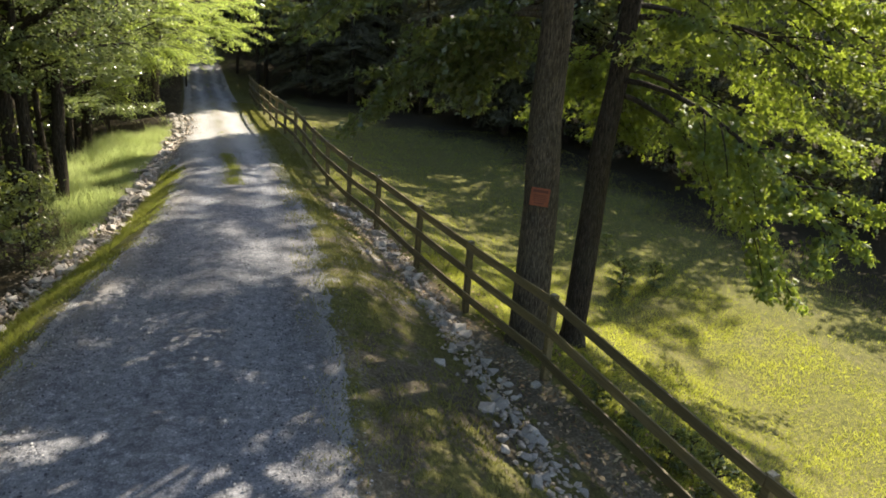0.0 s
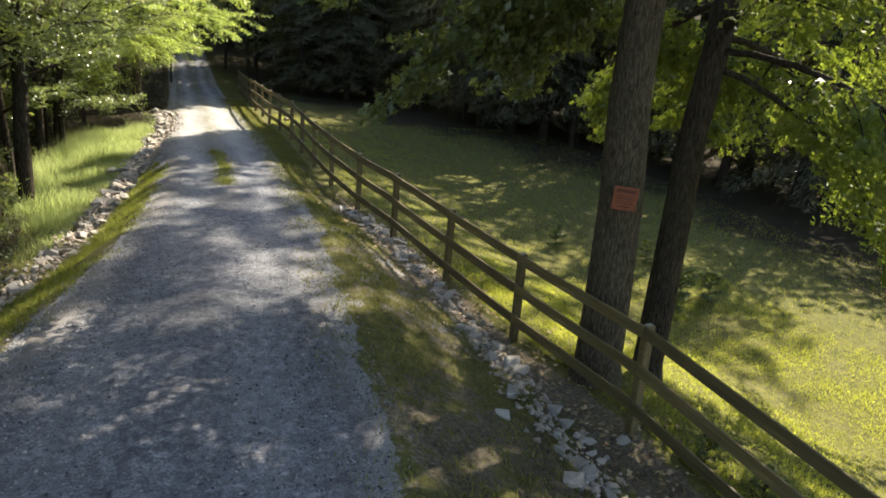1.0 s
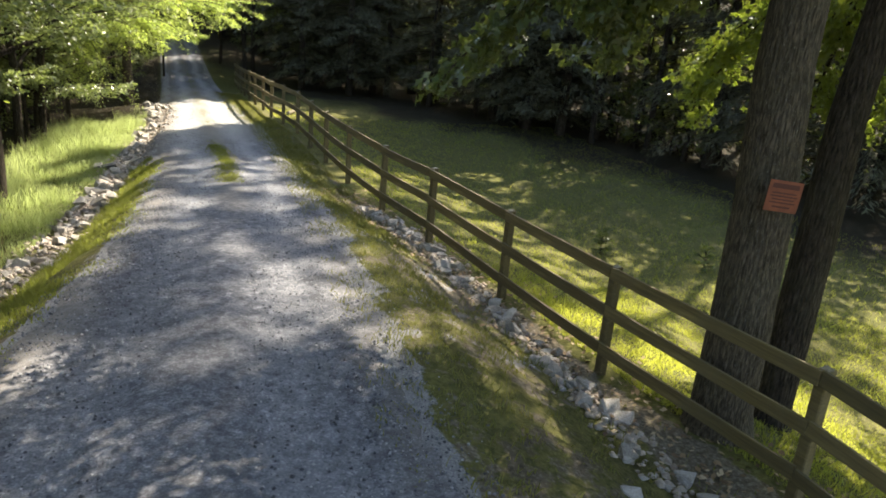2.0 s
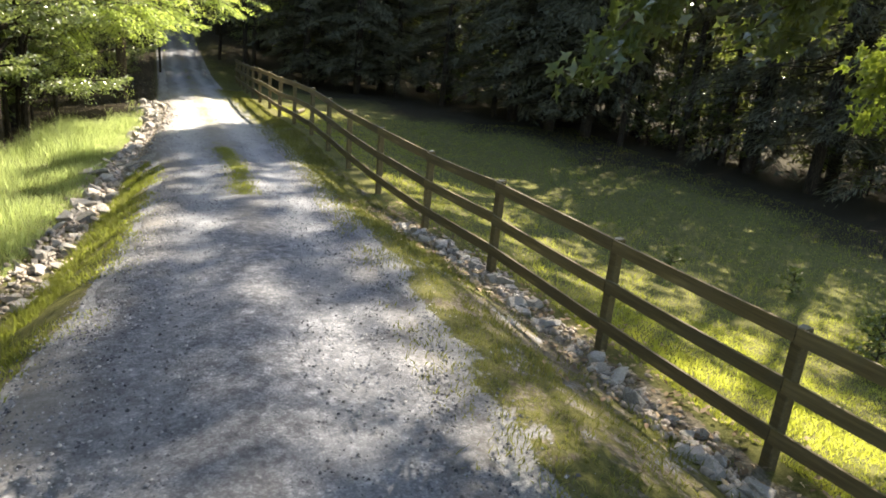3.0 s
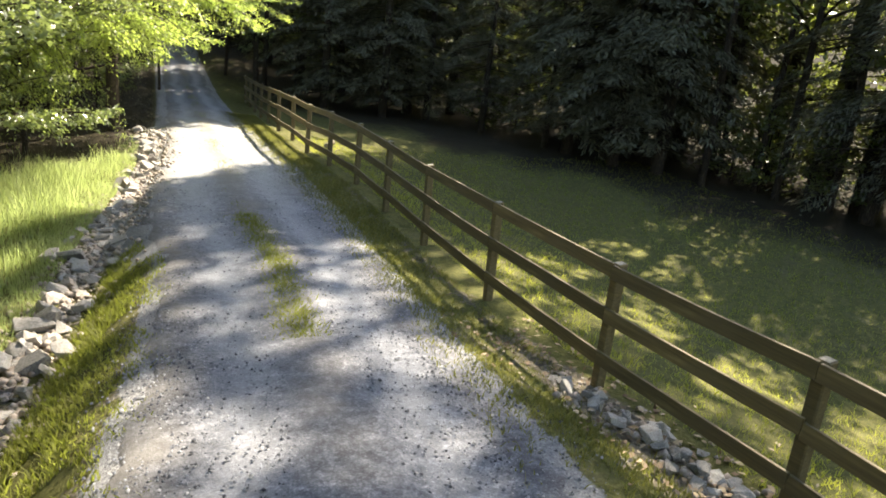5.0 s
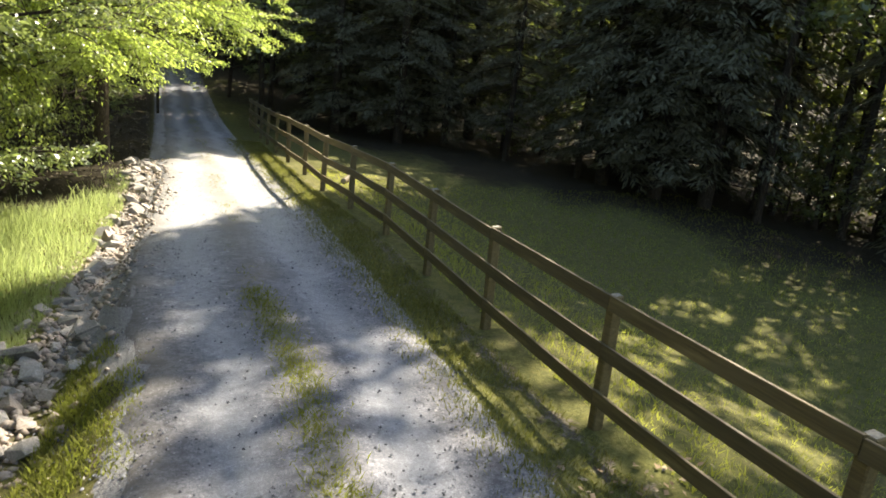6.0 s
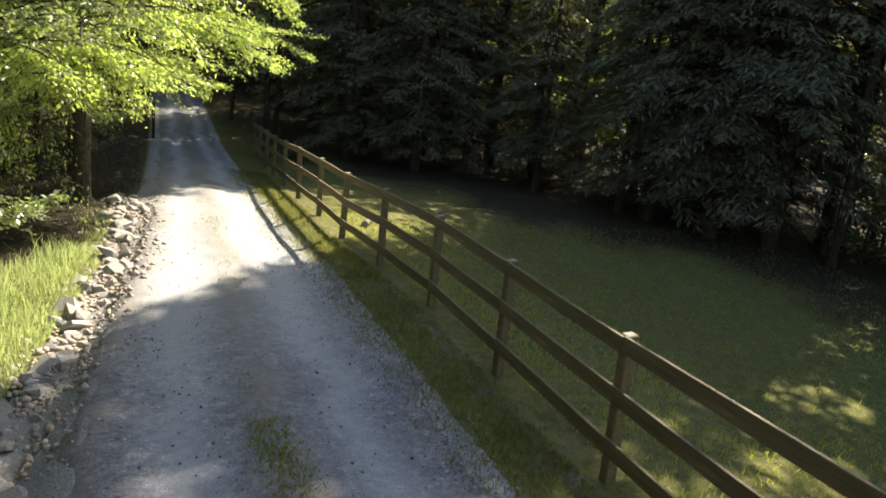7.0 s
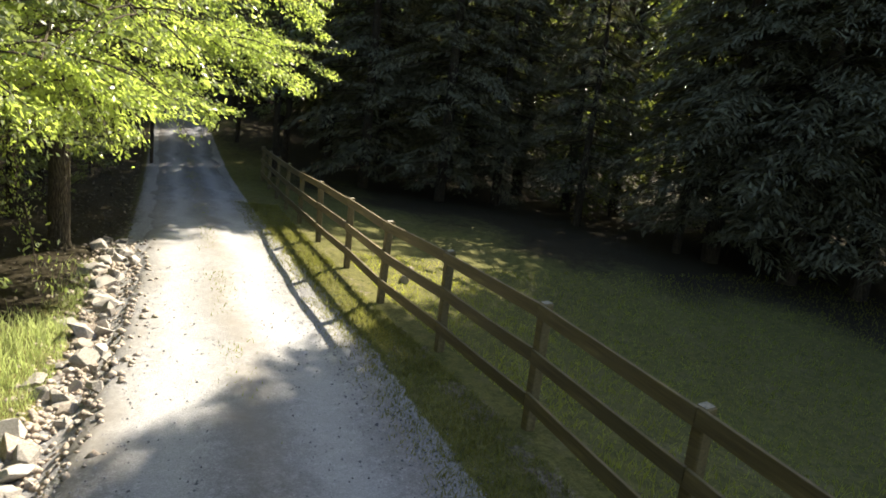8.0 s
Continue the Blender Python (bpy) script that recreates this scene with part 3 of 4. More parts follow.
def make_fence():
    rng = random.Random(11)
    fence = new("fence")
    tagged(fence, "three-rail weathered brown wooden fence along the drive", "fence")
    tops = []
    for y in POST_Y:
        x = float(fence_x(y)) + 0.075
        g = float(ground_z(x, y))
        tops.append((x, y, g))
        bm = box_bm(0.115, 0.115, 1.95, 0.012)
        for v in bm.verts:
            if v.co.z > 0.9:
                v.co.z += v.co.x * 0.12
        p = part("post", bm, WOOD, fence)
        p.data.materials.append(ENDGRAIN)
        for f in p.data.polygons:
            if f.normal.z > 0.9:
                f.material_index = 1
        p.matrix_basis = pose(x, y, g + 1.415 - 0.975, rng.uniform(-1.2, 1.2), rng.uniform(-1.2, 1.2), rng.uniform(-4, 4))
    for a, b in zip(tops, tops[1:]):
        for h in (1.335, 0.85, 0.37):
            pa = Vector((a[0] - 0.078 + rng.uniform(-0.004, 0.004), a[1], a[2] + h + rng.uniform(-0.014, 0.014)))
            pb = Vector((b[0] - 0.078 + rng.uniform(-0.004, 0.004), b[1], b[2] + h + rng.uniform(-0.014, 0.014)))
            d = pb - pa
            bm = box_bm(0.036, d.length - 0.006, 0.15, 0.004)
            bmesh.ops.subdivide_edges(bm, edges=[e for e in bm.edges if abs(e.verts[0].co.y - e.verts[1].co.y) > 1], cuts=3)
            sag = rng.uniform(-0.012, 0.004)
            for v in bm.verts:
                v.co.z += sag * (1 - (2 * v.co.y / d.length) ** 2)
            rail = part("rail", bm, WOOD, fence)
            yaw = math.degrees(math.atan2(-d.x, d.y))
            rail.matrix_basis = pose(*((pa + pb) / 2), math.degrees(math.atan2(d.z, math.hypot(d.x, d.y))), rng.uniform(-1.5, 1.5), yaw)
    return fence


make_fence()


# ---- the pair of trees at the fence ----
def at(x, y, turn=0, tilt=0, size=1.0, sink=0.0):
    return Matrix.Translation((x, y, float(ground_z(x, y)) - sink)) @ pose(0, 0, 0, tilt, 0, turn) @ Matrix.Diagonal((size, size, size, 1))


T1 = (4.76, 9.85)
T2 = (5.88, 10.1)
g1 = float(ground_z(*T1))
g2 = float(ground_z(*T2))


def reach_to(base, g, tips):
    """Boughs to places in the world: tip x, y, z, then start height, arch, twigs, leaves on a twig, twig length."""
    return [(x - base[0], y - base[1], z - g, *rest) for x, y, z, *rest in tips]


tree_thing("oak_tree", broadleaf(21, 15.0, 0.315, 0.40, 5.0, 19, 11, 100, 0.145, 0.15, LEAF_OAK_SHADED, BARK, (-0.012, 0.0), sides=24, split=True, ratio=0, extra=reach_to(T1, g1, [
    (2.4, 11.9, 3.4, 5.6, 0.35, 18, 120, 0.40), (1.4, 13.0, 4.8, 6.2, 0.4, 16, 120, 0.42),
    (3.8, 11.6, 3.9, 6.0, 0.4, 16, 120, 0.38), (4.2, 12.1, 3.6, 5.8, 0.35, 16, 120, 0.38), (3.0, 11.2, 4.2, 5.4, 0.3, 14, 120, 0.45),
    # unseen high boughs, added to shade the near drive and dim its sky light
    (1.0, 7.6, 8.0, 6.6, 0.5, 16, 100, 0.5), (-1.6, 6.2, 8.8, 7.0, 0.6, 18, 100, 0.5), (0.6, 4.0, 8.6, 7.4, 0.6, 18, 100, 0.5),
    (2.4, 7.4, 7.2, 6.2, 0.5, 16, 110, 0.5), (1.8, 10.4, 8.6, 7.2, 0.5, 16, 110, 0.5), (5.4, 6.6, 7.4, 6.4, 0.5, 16, 110, 0.5),
    (4.9, 11.8, 8.0, 6.2, 0.4, 18, 110, 0.5), (4.0, 12.6, 8.6, 6.6, 0.4, 18, 110, 0.5), (5.4, 12.6, 9.2, 7.2, 0.4, 18, 110, 0.5), (3.5, 13.4, 9.2, 7.4, 0.4, 18, 110, 0.5), (4.4, 10.6, 8.4, 6.8, 0.4, 16, 110, 0.5),
    (-2.8, 8.6, 9.6, 7.8, 0.6, 18, 100, 0.5), (3.0, 3.4, 8.2, 7.0, 0.5, 16, 100, 0.5), (-0.6, 9.6, 9.4, 8.0, 0.5, 16, 100, 0.5)])),
    at(*T1), "tall oak with furrowed grey bark bearing an orange sign", "tree")
tree_thing("maple_tree", broadleaf(22, 14.0, 0.215, 0.36, 4.4, 10, 8, 110, 0.125, 0.15, LEAF, BARK_DARK, (0.05, 0.03), sides=18, split=True, ratio=0, extra=reach_to(T2, g2, [
    (8.0, 8.0, 1.5, 4.6, 0.5, 18, 150, 0.42), (9.6, 10.2, 2.2, 5.0, 0.5, 18, 150, 0.42),
    (7.0, 6.4, 2.6, 4.8, 0.4, 16, 165, 0.42), (10.4, 7.4, 3.6, 5.8, 0.5, 18, 150, 0.42),
    (11.6, 9.4, 4.6, 6.4, 0.5, 18, 165, 0.42), (9.6, 12.4, 4.8, 6.6, 0.5, 16, 165, 0.42), (12.2, 11.6, 3.2, 6.0, 0.6, 18, 165, 0.42), (8.6, 6.6, 4.8, 6.2, 0.4, 16, 165, 0.42),
    (6.0, 12.2, 3.2, 5.4, 0.4, 16, 140, 0.40), (7.4, 11.8, 3.0, 5.2, 0.4, 16, 165, 0.42)])),
    at(*T2), "leaning dark-barked maple with low sunlit leafy boughs", "tree")


# ---- trees at the left of the drive ----
LT = (-2.2, 37.1)
gl = float(ground_z(*LT))
tree_thing("ash_tree", broadleaf(31, 10.0, 0.20, 0.5, 2.6, 8, 8, 150, 0.085, 0.12, LEAF_ASH, BARK, (0.02, -0.02), split=True, ratio=0.36, droop=0.6, extra=reach_to(LT, gl, [
    (2.7, 40.0, 4.6, 3.6, 0.5, 20, 165, 0.38), (1.8, 37.0, 4.4, 3.4, 0.6, 20, 165, 0.38),
    (0.4, 34.6, 2.9, 3.0, 0.6, 20, 165, 0.38), (-1.2, 33.2, 3.0, 3.0, 0.5, 20, 165, 0.38),
    (-2.6, 31.6, 2.7, 3.0, 0.5, 20, 165, 0.38), (-3.6, 31.2, 2.6, 3.0, 0.5, 20, 165, 0.38),
    (-5.2, 33.2, 2.2, 2.8, 0.5, 20, 165, 0.38), (2.2, 38.2, 6.0, 5.2, 0.5, 20, 160, 0.38),
    (0.6, 33.6, 5.0, 5.0, 0.5, 20, 165, 0.38), (-2.0, 32.0, 5.4, 5.0, 0.5, 20, 165, 0.38),
    (1.6, 35.2, 3.8, 4.0, 0.6, 20, 165, 0.42), (-0.6, 31.8, 4.0, 4.2, 0.6, 20, 165, 0.42), (-3.2, 30.4, 3.6, 4.0, 0.6, 20, 165, 0.42),
    (-4.6, 31.6, 4.4, 4.6, 0.6, 20, 165, 0.42), (0.2, 33.4, 6.6, 6.2, 0.5, 20, 165, 0.42), (-2.2, 31.0, 7.0, 6.6, 0.5, 20, 165, 0.42),
    (-1.6, 30.8, 3.4, 3.8, 0.5, 20, 165, 0.38), (-1.9, 29.9, 4.4, 4.6, 0.5, 20, 165, 0.38), (-1.0, 30.6, 5.2, 5.4, 0.5, 20, 165, 0.38), (-1.5, 31.6, 3.2, 3.2, 0.5, 20, 160, 0.38), (-4.9, 30.6, 1.5, 2.8, 0.5, 20, 165, 0.38), (-5.4, 31.8, 1.0, 2.4, 0.4, 20, 165, 0.38), (-4.3, 31.0, 1.9, 2.8, 0.4, 18, 165, 0.38),
    (-3.9, 30.0, 2.7, 3.4, 0.5, 20, 165, 0.38), (-2.6, 29.6, 3.2, 3.8, 0.5, 20, 165, 0.38),
    (2.4, 36.4, 5.4, 4.8, 0.5, 20, 165, 0.42), (1.2, 34.4, 7.6, 7.0, 0.4, 20, 160, 0.42), (-4.4, 33.0, 6.4, 6.0, 0.5, 20, 165, 0.42)])),
    at(*LT), "ash tree with pale sunlit leaves overhanging the drive", "tree")
SIDE = broadleaf(32, 10.0, 0.12, 0.2, 3.4, 18, 9, 84, 0.11, 0.15, LEAF_PALE, BARK_DARK, ratio=0.42)
SIDE_B = broadleaf(33, 9.0, 0.10, 0.18, 3.1, 17, 9, 84, 0.11, 0.15, LEAF_PALE, BARK_DARK, (0.05, -0.03), ratio=0.42)
SIDE_C = broadleaf(34, 10.0, 0.17, 0.3, 3.3, 18, 9, 90, 0.11, 0.16, LEAF_PALE, BARK_DARK, (0.015, 0.01))
left_rows = [(SIDE_C, -4.05, 21.1, 0, 1.0), (SIDE_C, -4.5, 19.8, 120, 1.0), (SIDE_C, -4.84, 19.7, 260, 1.05), (SIDE_C, -5.25, 20.1, 200, 0.95), (SIDE_B, 3.1, 57.5, 30, 1.0), (SIDE_B, -4.24, 28.6, 70, 0.9),
             (SIDE, -4.7, 27.6, 300, 0.95), (SIDE_B, -4.5, 29.4, 20, 0.9), (SIDE, -5.2, 32.5, 150, 0.95), (SIDE_B, -5.0, 24.6, 250, 0.9), (SIDE, -6.2, 26.2, 40, 1.0), (SIDE_B, -3.6, 40.2, 90, 1.0), (SIDE, -5.6, 35.6, 10, 1.0), (SIDE_B, -6.3, 21.5, 180, 1.1), (SIDE, -6.4, 30.2, 220, 1.05),
             (SIDE_B, -4.3, 30.3, 200, 0.55), (SIDE, -4.7, 28.9, 100, 0.5), (SIDE, -3.9, 32.0, 40, 0.5)]
for parts, x, y, turn, size in left_rows:
    tree_thing("slender_tree", parts, at(x, y, turn, 0, size), "slender dark-trunked tree with pale leaves at the wood's edge", "tree", "trees at the wood's edge")


# ---- woodland ----
def sun_frame(x, y):
    s, c = math.sin(SUN_AZ), math.cos(SUN_AZ)
    return c * x - s * y, s * x + c * y


WOOD_A = broadleaf(41, 15.0, 0.15, 0.22, 3.6, 20, 7, 21, 0.3, 0.4, LEAF_WOOD, BARK_DARK, sides=6, fine=False)
WOOD_B = broadleaf(42, 15.0, 0.12, 0.3, 3.2, 18, 7, 21, 0.3, 0.4, LEAF_WOOD, BARK_DARK, (0.03, 0.02), sides=6, fine=False)
FAR = broadleaf(45, 15.0, 0.2, 0.08, 3.6, 22, 6, 12, 0.41, 0.62, LEAF_WOOD, BARK_DARK, sides=5, fine=False)
TALL = broadleaf(46, 20.0, 0.11, 0.70, 3.4, 13, 4, 26, 0.23, 0.17, LEAF_WOOD, BARK_DARK, sides=8, fine=False)
TALL_B = broadleaf(47, 20.0, 0.11, 0.69, 3.4, 12, 4, 28, 0.22, 0.17, LEAF_WOOD, BARK_DARK, sides=8, fine=False)
FIR_A = conifer(51, 13.0, 0.19, 0.1, 3.4, 18, 0.42, 0.75, 0.13, True)
FIR_B = conifer(52, 12.0, 0.16, 0.12, 3.0, 17, 0.42, 0.75, 0.13, True)
FIR_T = conifer(53, 24.0, 0.26, 0.05, 4.2, 32, 0.56, 0.48, 0.18, True)
SHRUB = broadleaf(61, 3.2, 0.05, 0.06, 1.8, 13, 6, 14, 0.2, 0.32, LEAF_WOOD, BARK_DARK, sides=5, fine=False)


STEEP = math.tan(SUN_EL)


def top_height(x, y):
    """How tall the wood's trees are made: low in the gaps left for the sun, tall where they must cast shade; the tops
    are out of view.
    """
    u, v = sun_frame(x, y)
    rise = max(0.0, float(ground_z(x, y)))
    if -51.2 < u < -46.8:
        return min(17.0, STEEP * (v - 37.5) - 1.0 - rise)
    if (-20.5 < u < -10.5 and v > 40.5) or (-41.0 < u < -35.0 and v > 42.0):
        return min(15.0, 0.85 * STEEP * (v - 38.0) - rise)
    if u <= -34.0:
        return 21.0
    if u < -23.8:
        return min(20.0, 0.97 * STEEP * (v - 22.8) - 0.3 - rise)
    if u <= -18.4:
        return 22.0
    if u <= -5.5:
        return 16.0
    return min(16.0, 0.9 * STEEP * (v - 17.0))


rng = random.Random(5)
spots = []


def plant(x, y, gap):
    if all((x - a) ** 2 + (y - b) ** 2 > gap * gap for a, b in spots):
        spots.append((x, y))
        return True
    return False


for x, y in ((14.9, 38.2), (17.0, 36.6), (19.1, 38.1), (12.2, 46.0), (13.6, 42.0), (9.6, 53.5), (21.2, 27.4), (21.0, 24.2), (21.8, 21.2), (23.6, 25.4), (22.3, 28.6)):
    spots.append((x, y))
    k = rng.random()
    h = max(5.0, min(16.0, top_height(x, y)))
    tree_thing("conifer_tree", FIR_A if k < 0.5 else FIR_B, at(x, y, rng.uniform(0, 360), 0, h / 12.5), "dark conifer with low drooping boughs at the lawn's edge", "conifer", "conifers at the lawn's edge")
def from_sun(u, v):
    return u * math.cos(SUN_AZ) + v * math.sin(SUN_AZ), -u * math.sin(SUN_AZ) + v * math.cos(SUN_AZ)


for k, (x, y, h) in enumerate(((20.3, 30.4, 17.0), (22.6, 32.2, 16.0), (20.4, 33.4, 15.0), (23.6, 29.2, 18.0), (24.6, 35.2, 12.0), (27.0, 36.8, 11.0), (26.4, 33.0, 13.0), (28.6, 39.6, 10.0), (24.0, 39.4, 9.0))):
    spots.append((x, y))
    tree_thing("forest_tree", WOOD_A if k % 2 else WOOD_B, at(x, y, 65 * k, 0, h / 15.0), "leafy woodland tree with sunlit leaves at the lawn's edge", "tree", "forest trees")
# high-crowned, open trees added to dapple the drive and the lawn; crowns unseen
for k, (u, v, h) in enumerate(((-17.0, 33.0, 22.0), (-17.4, 34.6, 21.0), (-15.3, 34.2, 20.0), (-12.6, 33.4, 22.0), (-8.4, 33.0, 22.0), (-17.6, 36.8, 34.0), (-13.4, 37.2, 36.0), (-15.4, 38.4, 37.0), (-11.2, 38.8, 37.0), (-7.4, 38.4, 36.0), (-13.0, 35.6, 37.0), (-9.2, 36.2, 38.0), (-5.8, 35.4, 36.0))):
    x, y = from_sun(u, v)
    tree_thing("dapple_tree", TALL_B if k % 2 else TALL, at(x, y, 77 * k, 0, h / 20.0), "very tall bare-trunked tree, its unseen crown added to dapple the drive", "tree", "forest trees")
# tall dense trees placed to shade both sides of the sun gap; tops unseen
for k, (u, v, h) in enumerate(((-22.9, 33.4, 23.0), (-20.6, 33.0, 23.5), (-18.9, 33.4, 23.5), (-22.75, 37.0, 27.5), (-20.9, 37.0, 28.5), (-19.2, 37.4, 28.5), (-22.3, 40.6, 31.5), (-20.6, 41.0, 32.5),
                                (-33.4, 33.4, 20.0), (-36.8, 32.6, 20.0), (-34.2, 36.6, 24.0), (-38.4, 35.6, 23.0), (-33.2, 39.6, 26.0), (-37.0, 39.0, 25.0))):
    x, y = from_sun(u, v)
    spots.append((x, y))
    tree_thing("conifer_tree", FIR_T, at(x, y, 70 * k, 0, h / 24.0), "tall dense conifer placed to shade the drive beside the sun gap", "conifer", "forest trees")
for row, (offset, gap) in enumerate(((0.8, 3.0), (4.0, 3.2), (8.0, 3.4), (13.0, 3.6), (18.0, 4.0))):
    y = 8.0
    while y < (92 if row < 4 else 82):
        x = float(forest_edge_x(y)) + offset + rng.uniform(-0.9, 0.9)
        yy = y + rng.uniform(-0.8, 0.8)
        y += gap * rng.uniform(0.85, 1.2)
        h = top_height(x, yy)
        if h < 2.5 or not plant(x, yy, gap * 0.7):
            continue
        h *= rng.uniform(0.84, 1.0)
        k = rng.random()
        if row > 0 and (k > 0.15 or row > 1):
            tree_thing("forest_tree", FAR, at(x, yy, rng.uniform(0, 360), 0, h / 15.0), "leafy woodland tree deep in the shaded wood", "tree", "forest trees")
        elif k < 0.45:
            tree_thing("conifer_tree", FIR_A if k < 0.14 else FIR_B, at(x, yy, rng.uniform(0, 360), 0, h / 12.5), "dark conifer standing in the shaded wood", "conifer", "forest trees")
        else:
            tree_thing("forest_tree", WOOD_A if k < 0.7 else WOOD_B, at(x, yy, rng.uniform(0, 360), 0, h / 15.0), "leafy woodland tree with a thin dark trunk", "tree", "forest trees")
for row, (offset, gap) in enumerate(((1.6, 3.0), (5.0, 3.2), (9.0, 3.6), (14.0, 4.2))):
    y = 3.0
    while y < 92:
        edge = float(np.interp(y, [0, 14, 20, 30, 36, 44, 60, 92], [-5.5, -4.4, -4.4, -4.6, -3.6, -2.4, -2.6, -1.6]))
        x = edge - offset + rng.uniform(-0.8, 0.8)
        yy = y + rng.uniform(-0.8, 0.8)
        y += gap * rng.uniform(0.85, 1.2)
        if not plant(x, yy, gap * 0.7):
            continue
        h = rng.uniform(11, 16)
        k = rng.random()
        tree_thing("forest_tree", FAR if row > 0 else WOOD_A if k < 0.5 else WOOD_B, at(x, yy, rng.uniform(0, 360), 0, h / 15.0), "leafy woodland tree with a thin dark trunk", "tree", "forest trees")
for k, (x, y) in enumerate(((4.1, 51.0), (-2.3, 55.0), (4.9, 53.4), (-2.6, 61.5), (3.7, 67.0), (-2.4, 68.5))):
    spots.append((x, y))
    tree_thing("forest_tree", WOOD_B if k % 2 else WOOD_A, at(x, y, 80 * k, 0, 1.0), "leafy woodland tree overhanging the far drive", "tree", "forest trees")
for k, (x, y) in enumerate(((-3.4, 78.5), (-1.4, 80.0), (0.4, 79.0), (2.2, 80.2), (4.0, 78.6), (-0.4, 82.5), (1.4, 83.0), (-2.6, 83.5), (3.2, 83.5))):
    spots.append((x, y))
    tree_thing("conifer_tree", FIR_B, at(x, y, 63 * k, 0, 0.55 + 0.05 * (k % 4), 0.8), "dark conifer closing the far end of the drive", "conifer", "forest trees")
for k in range(16):
    x, y = rng.uniform(-9, 12), rng.uniform(76, 100)
    if -2.5 < x < 3.5 and y < 78:
        continue
    if plant(x, y, 2.6):
        tree_thing("forest_tree", WOOD_A if k % 2 else WOOD_B, at(x, y, rng.uniform(0, 360), 0, rng.uniform(0.8, 1.1)), "leafy woodland tree with a thin dark trunk", "tree", "forest trees")
for iu in range(11):
    for iv in range(7):
        u, v = -44 + 6.4 * iu + rng.uniform(-2, 2), 68 + 6.5 * iv + rng.uniform(-2, 2)
        x, y = from_sun(u, v)
        if (abs(x - 0.7) > 4 or y > 80) and not -52.5 < u < -45.5 and not -34.0 < u < -10.5 and plant(x, y, 3.0):
            tree_thing("hill_tree", FAR, at(x, y, rng.uniform(0, 360), 0, rng.uniform(0.9, 1.2)), "leafy tree on the wooded hillside", "tree", "trees on the hillside")
for x, y, size in ((-5.0, 16.2, 0.6), (-5.6, 19.6, 0.75), (-5.9, 22.6, 0.7), (-6.2, 25.8, 0.8), (-6.3, 29.0, 0.8), (-5.2, 14.6, 0.7), (-5.8, 31.6, 0.7), (-4.2, 38.6, 0.6), (-4.3, 18.2, 0.4), (-3.9, 15.4, 0.4), (-4.9, 20.6, 0.5), (-3.0, 42.0, 0.5), (-2.6, 47.5, 0.5), (-3.4, 53.0, 0.6)):
    tree_thing("shrub", SHRUB, at(x, y, rng.uniform(0, 360), 0, size), "leafy dark green undergrowth bush in the wood", "shrub", "undergrowth")
for k, (x, y, size) in enumerate(((20.6, 31.4, 0.9), (21.6, 30.2, 1.0), (21.8, 33.0, 1.0), (22.6, 30.8, 1.1), (20.0, 32.4, 0.8), (23.4, 33.8, 1.1), (24.4, 31.2, 1.2), (22.0, 28.6, 0.9), (25.2, 34.0, 1.2))):
    tree_thing("shrub", SHRUB, at(x, y, 55 * k, 0, size), "leafy bush with glinting leaves at the lawn's edge", "shrub", "undergrowth")
for k in range(44):
    y = rng.uniform(10, 80)
    if k % 2:
        x = float(forest_edge_x(y)) + rng.uniform(1.5, 9)
    else:
        x = float(np.interp(y, [0, 14, 20, 30, 36, 44, 92], [-6, -5.2, -5.4, -5.6, -4.6, -3.4, -2.6])) - rng.uniform(0.3, 4)
    tree_thing("shrub", SHRUB, at(x, y, rng.uniform(0, 360), 0, rng.uniform(0.6, 1.25)), "leafy dark green undergrowth bush in the wood", "shrub", "undergrowth")


# ---- orange sign on the oak ----
def make_sign():
    m, nt, b = mat("faded orange card", 0.6)
    nt.links.new(ramp(nt, tex(nt, 9.0, 4.0), [(0.3, (0.15, 0.034, 0.01)), (0.7, (0.25, 0.062, 0.018))]), b.inputs["Base Color"])
    ink, nt, b = mat("dark print", 0.7)
    b.inputs["Base Color"].default_value = (0.085, 0.022, 0.01, 1)
    sign = new("sign")
    tagged(sign, "faded orange notice with dark unreadable print nailed to the oak", "sign")
    part("board", box_bm(0.30, 0.006, 0.29, 0.0015), m, sign)
    for z, w, h in ((0.095, 0.24, 0.045), (0.03, 0.22, 0.012), (0.0, 0.24, 0.012), (-0.03, 0.20, 0.012), (-0.06, 0.23, 0.012), (-0.1, 0.16, 0.016)):
        bar = part("print_line", box_bm(w, 0.002, h, 0.0004), ink, sign)
        bar.matrix_basis = pose(0, -0.0042, z)
    return sign


SIGN = make_sign()
SIGN.matrix_basis = pose(4.47, 9.47, 2.33, 0, 3, -28)


# ---- lone post far along the drive ----
far_post = new("marker_post")
tagged(far_post, "dark wooden marker post at the edge of the far drive", "post")
shaft = part("shaft", box_bm(0.14, 0.14, 2.1, 0.015), BARK_DARK, far_post)
shaft.matrix_basis = pose(0, 0, 0.75)
far_post.matrix_basis = pose(-0.75, 51.0, float(ground_z(-0.75, 51.0)))


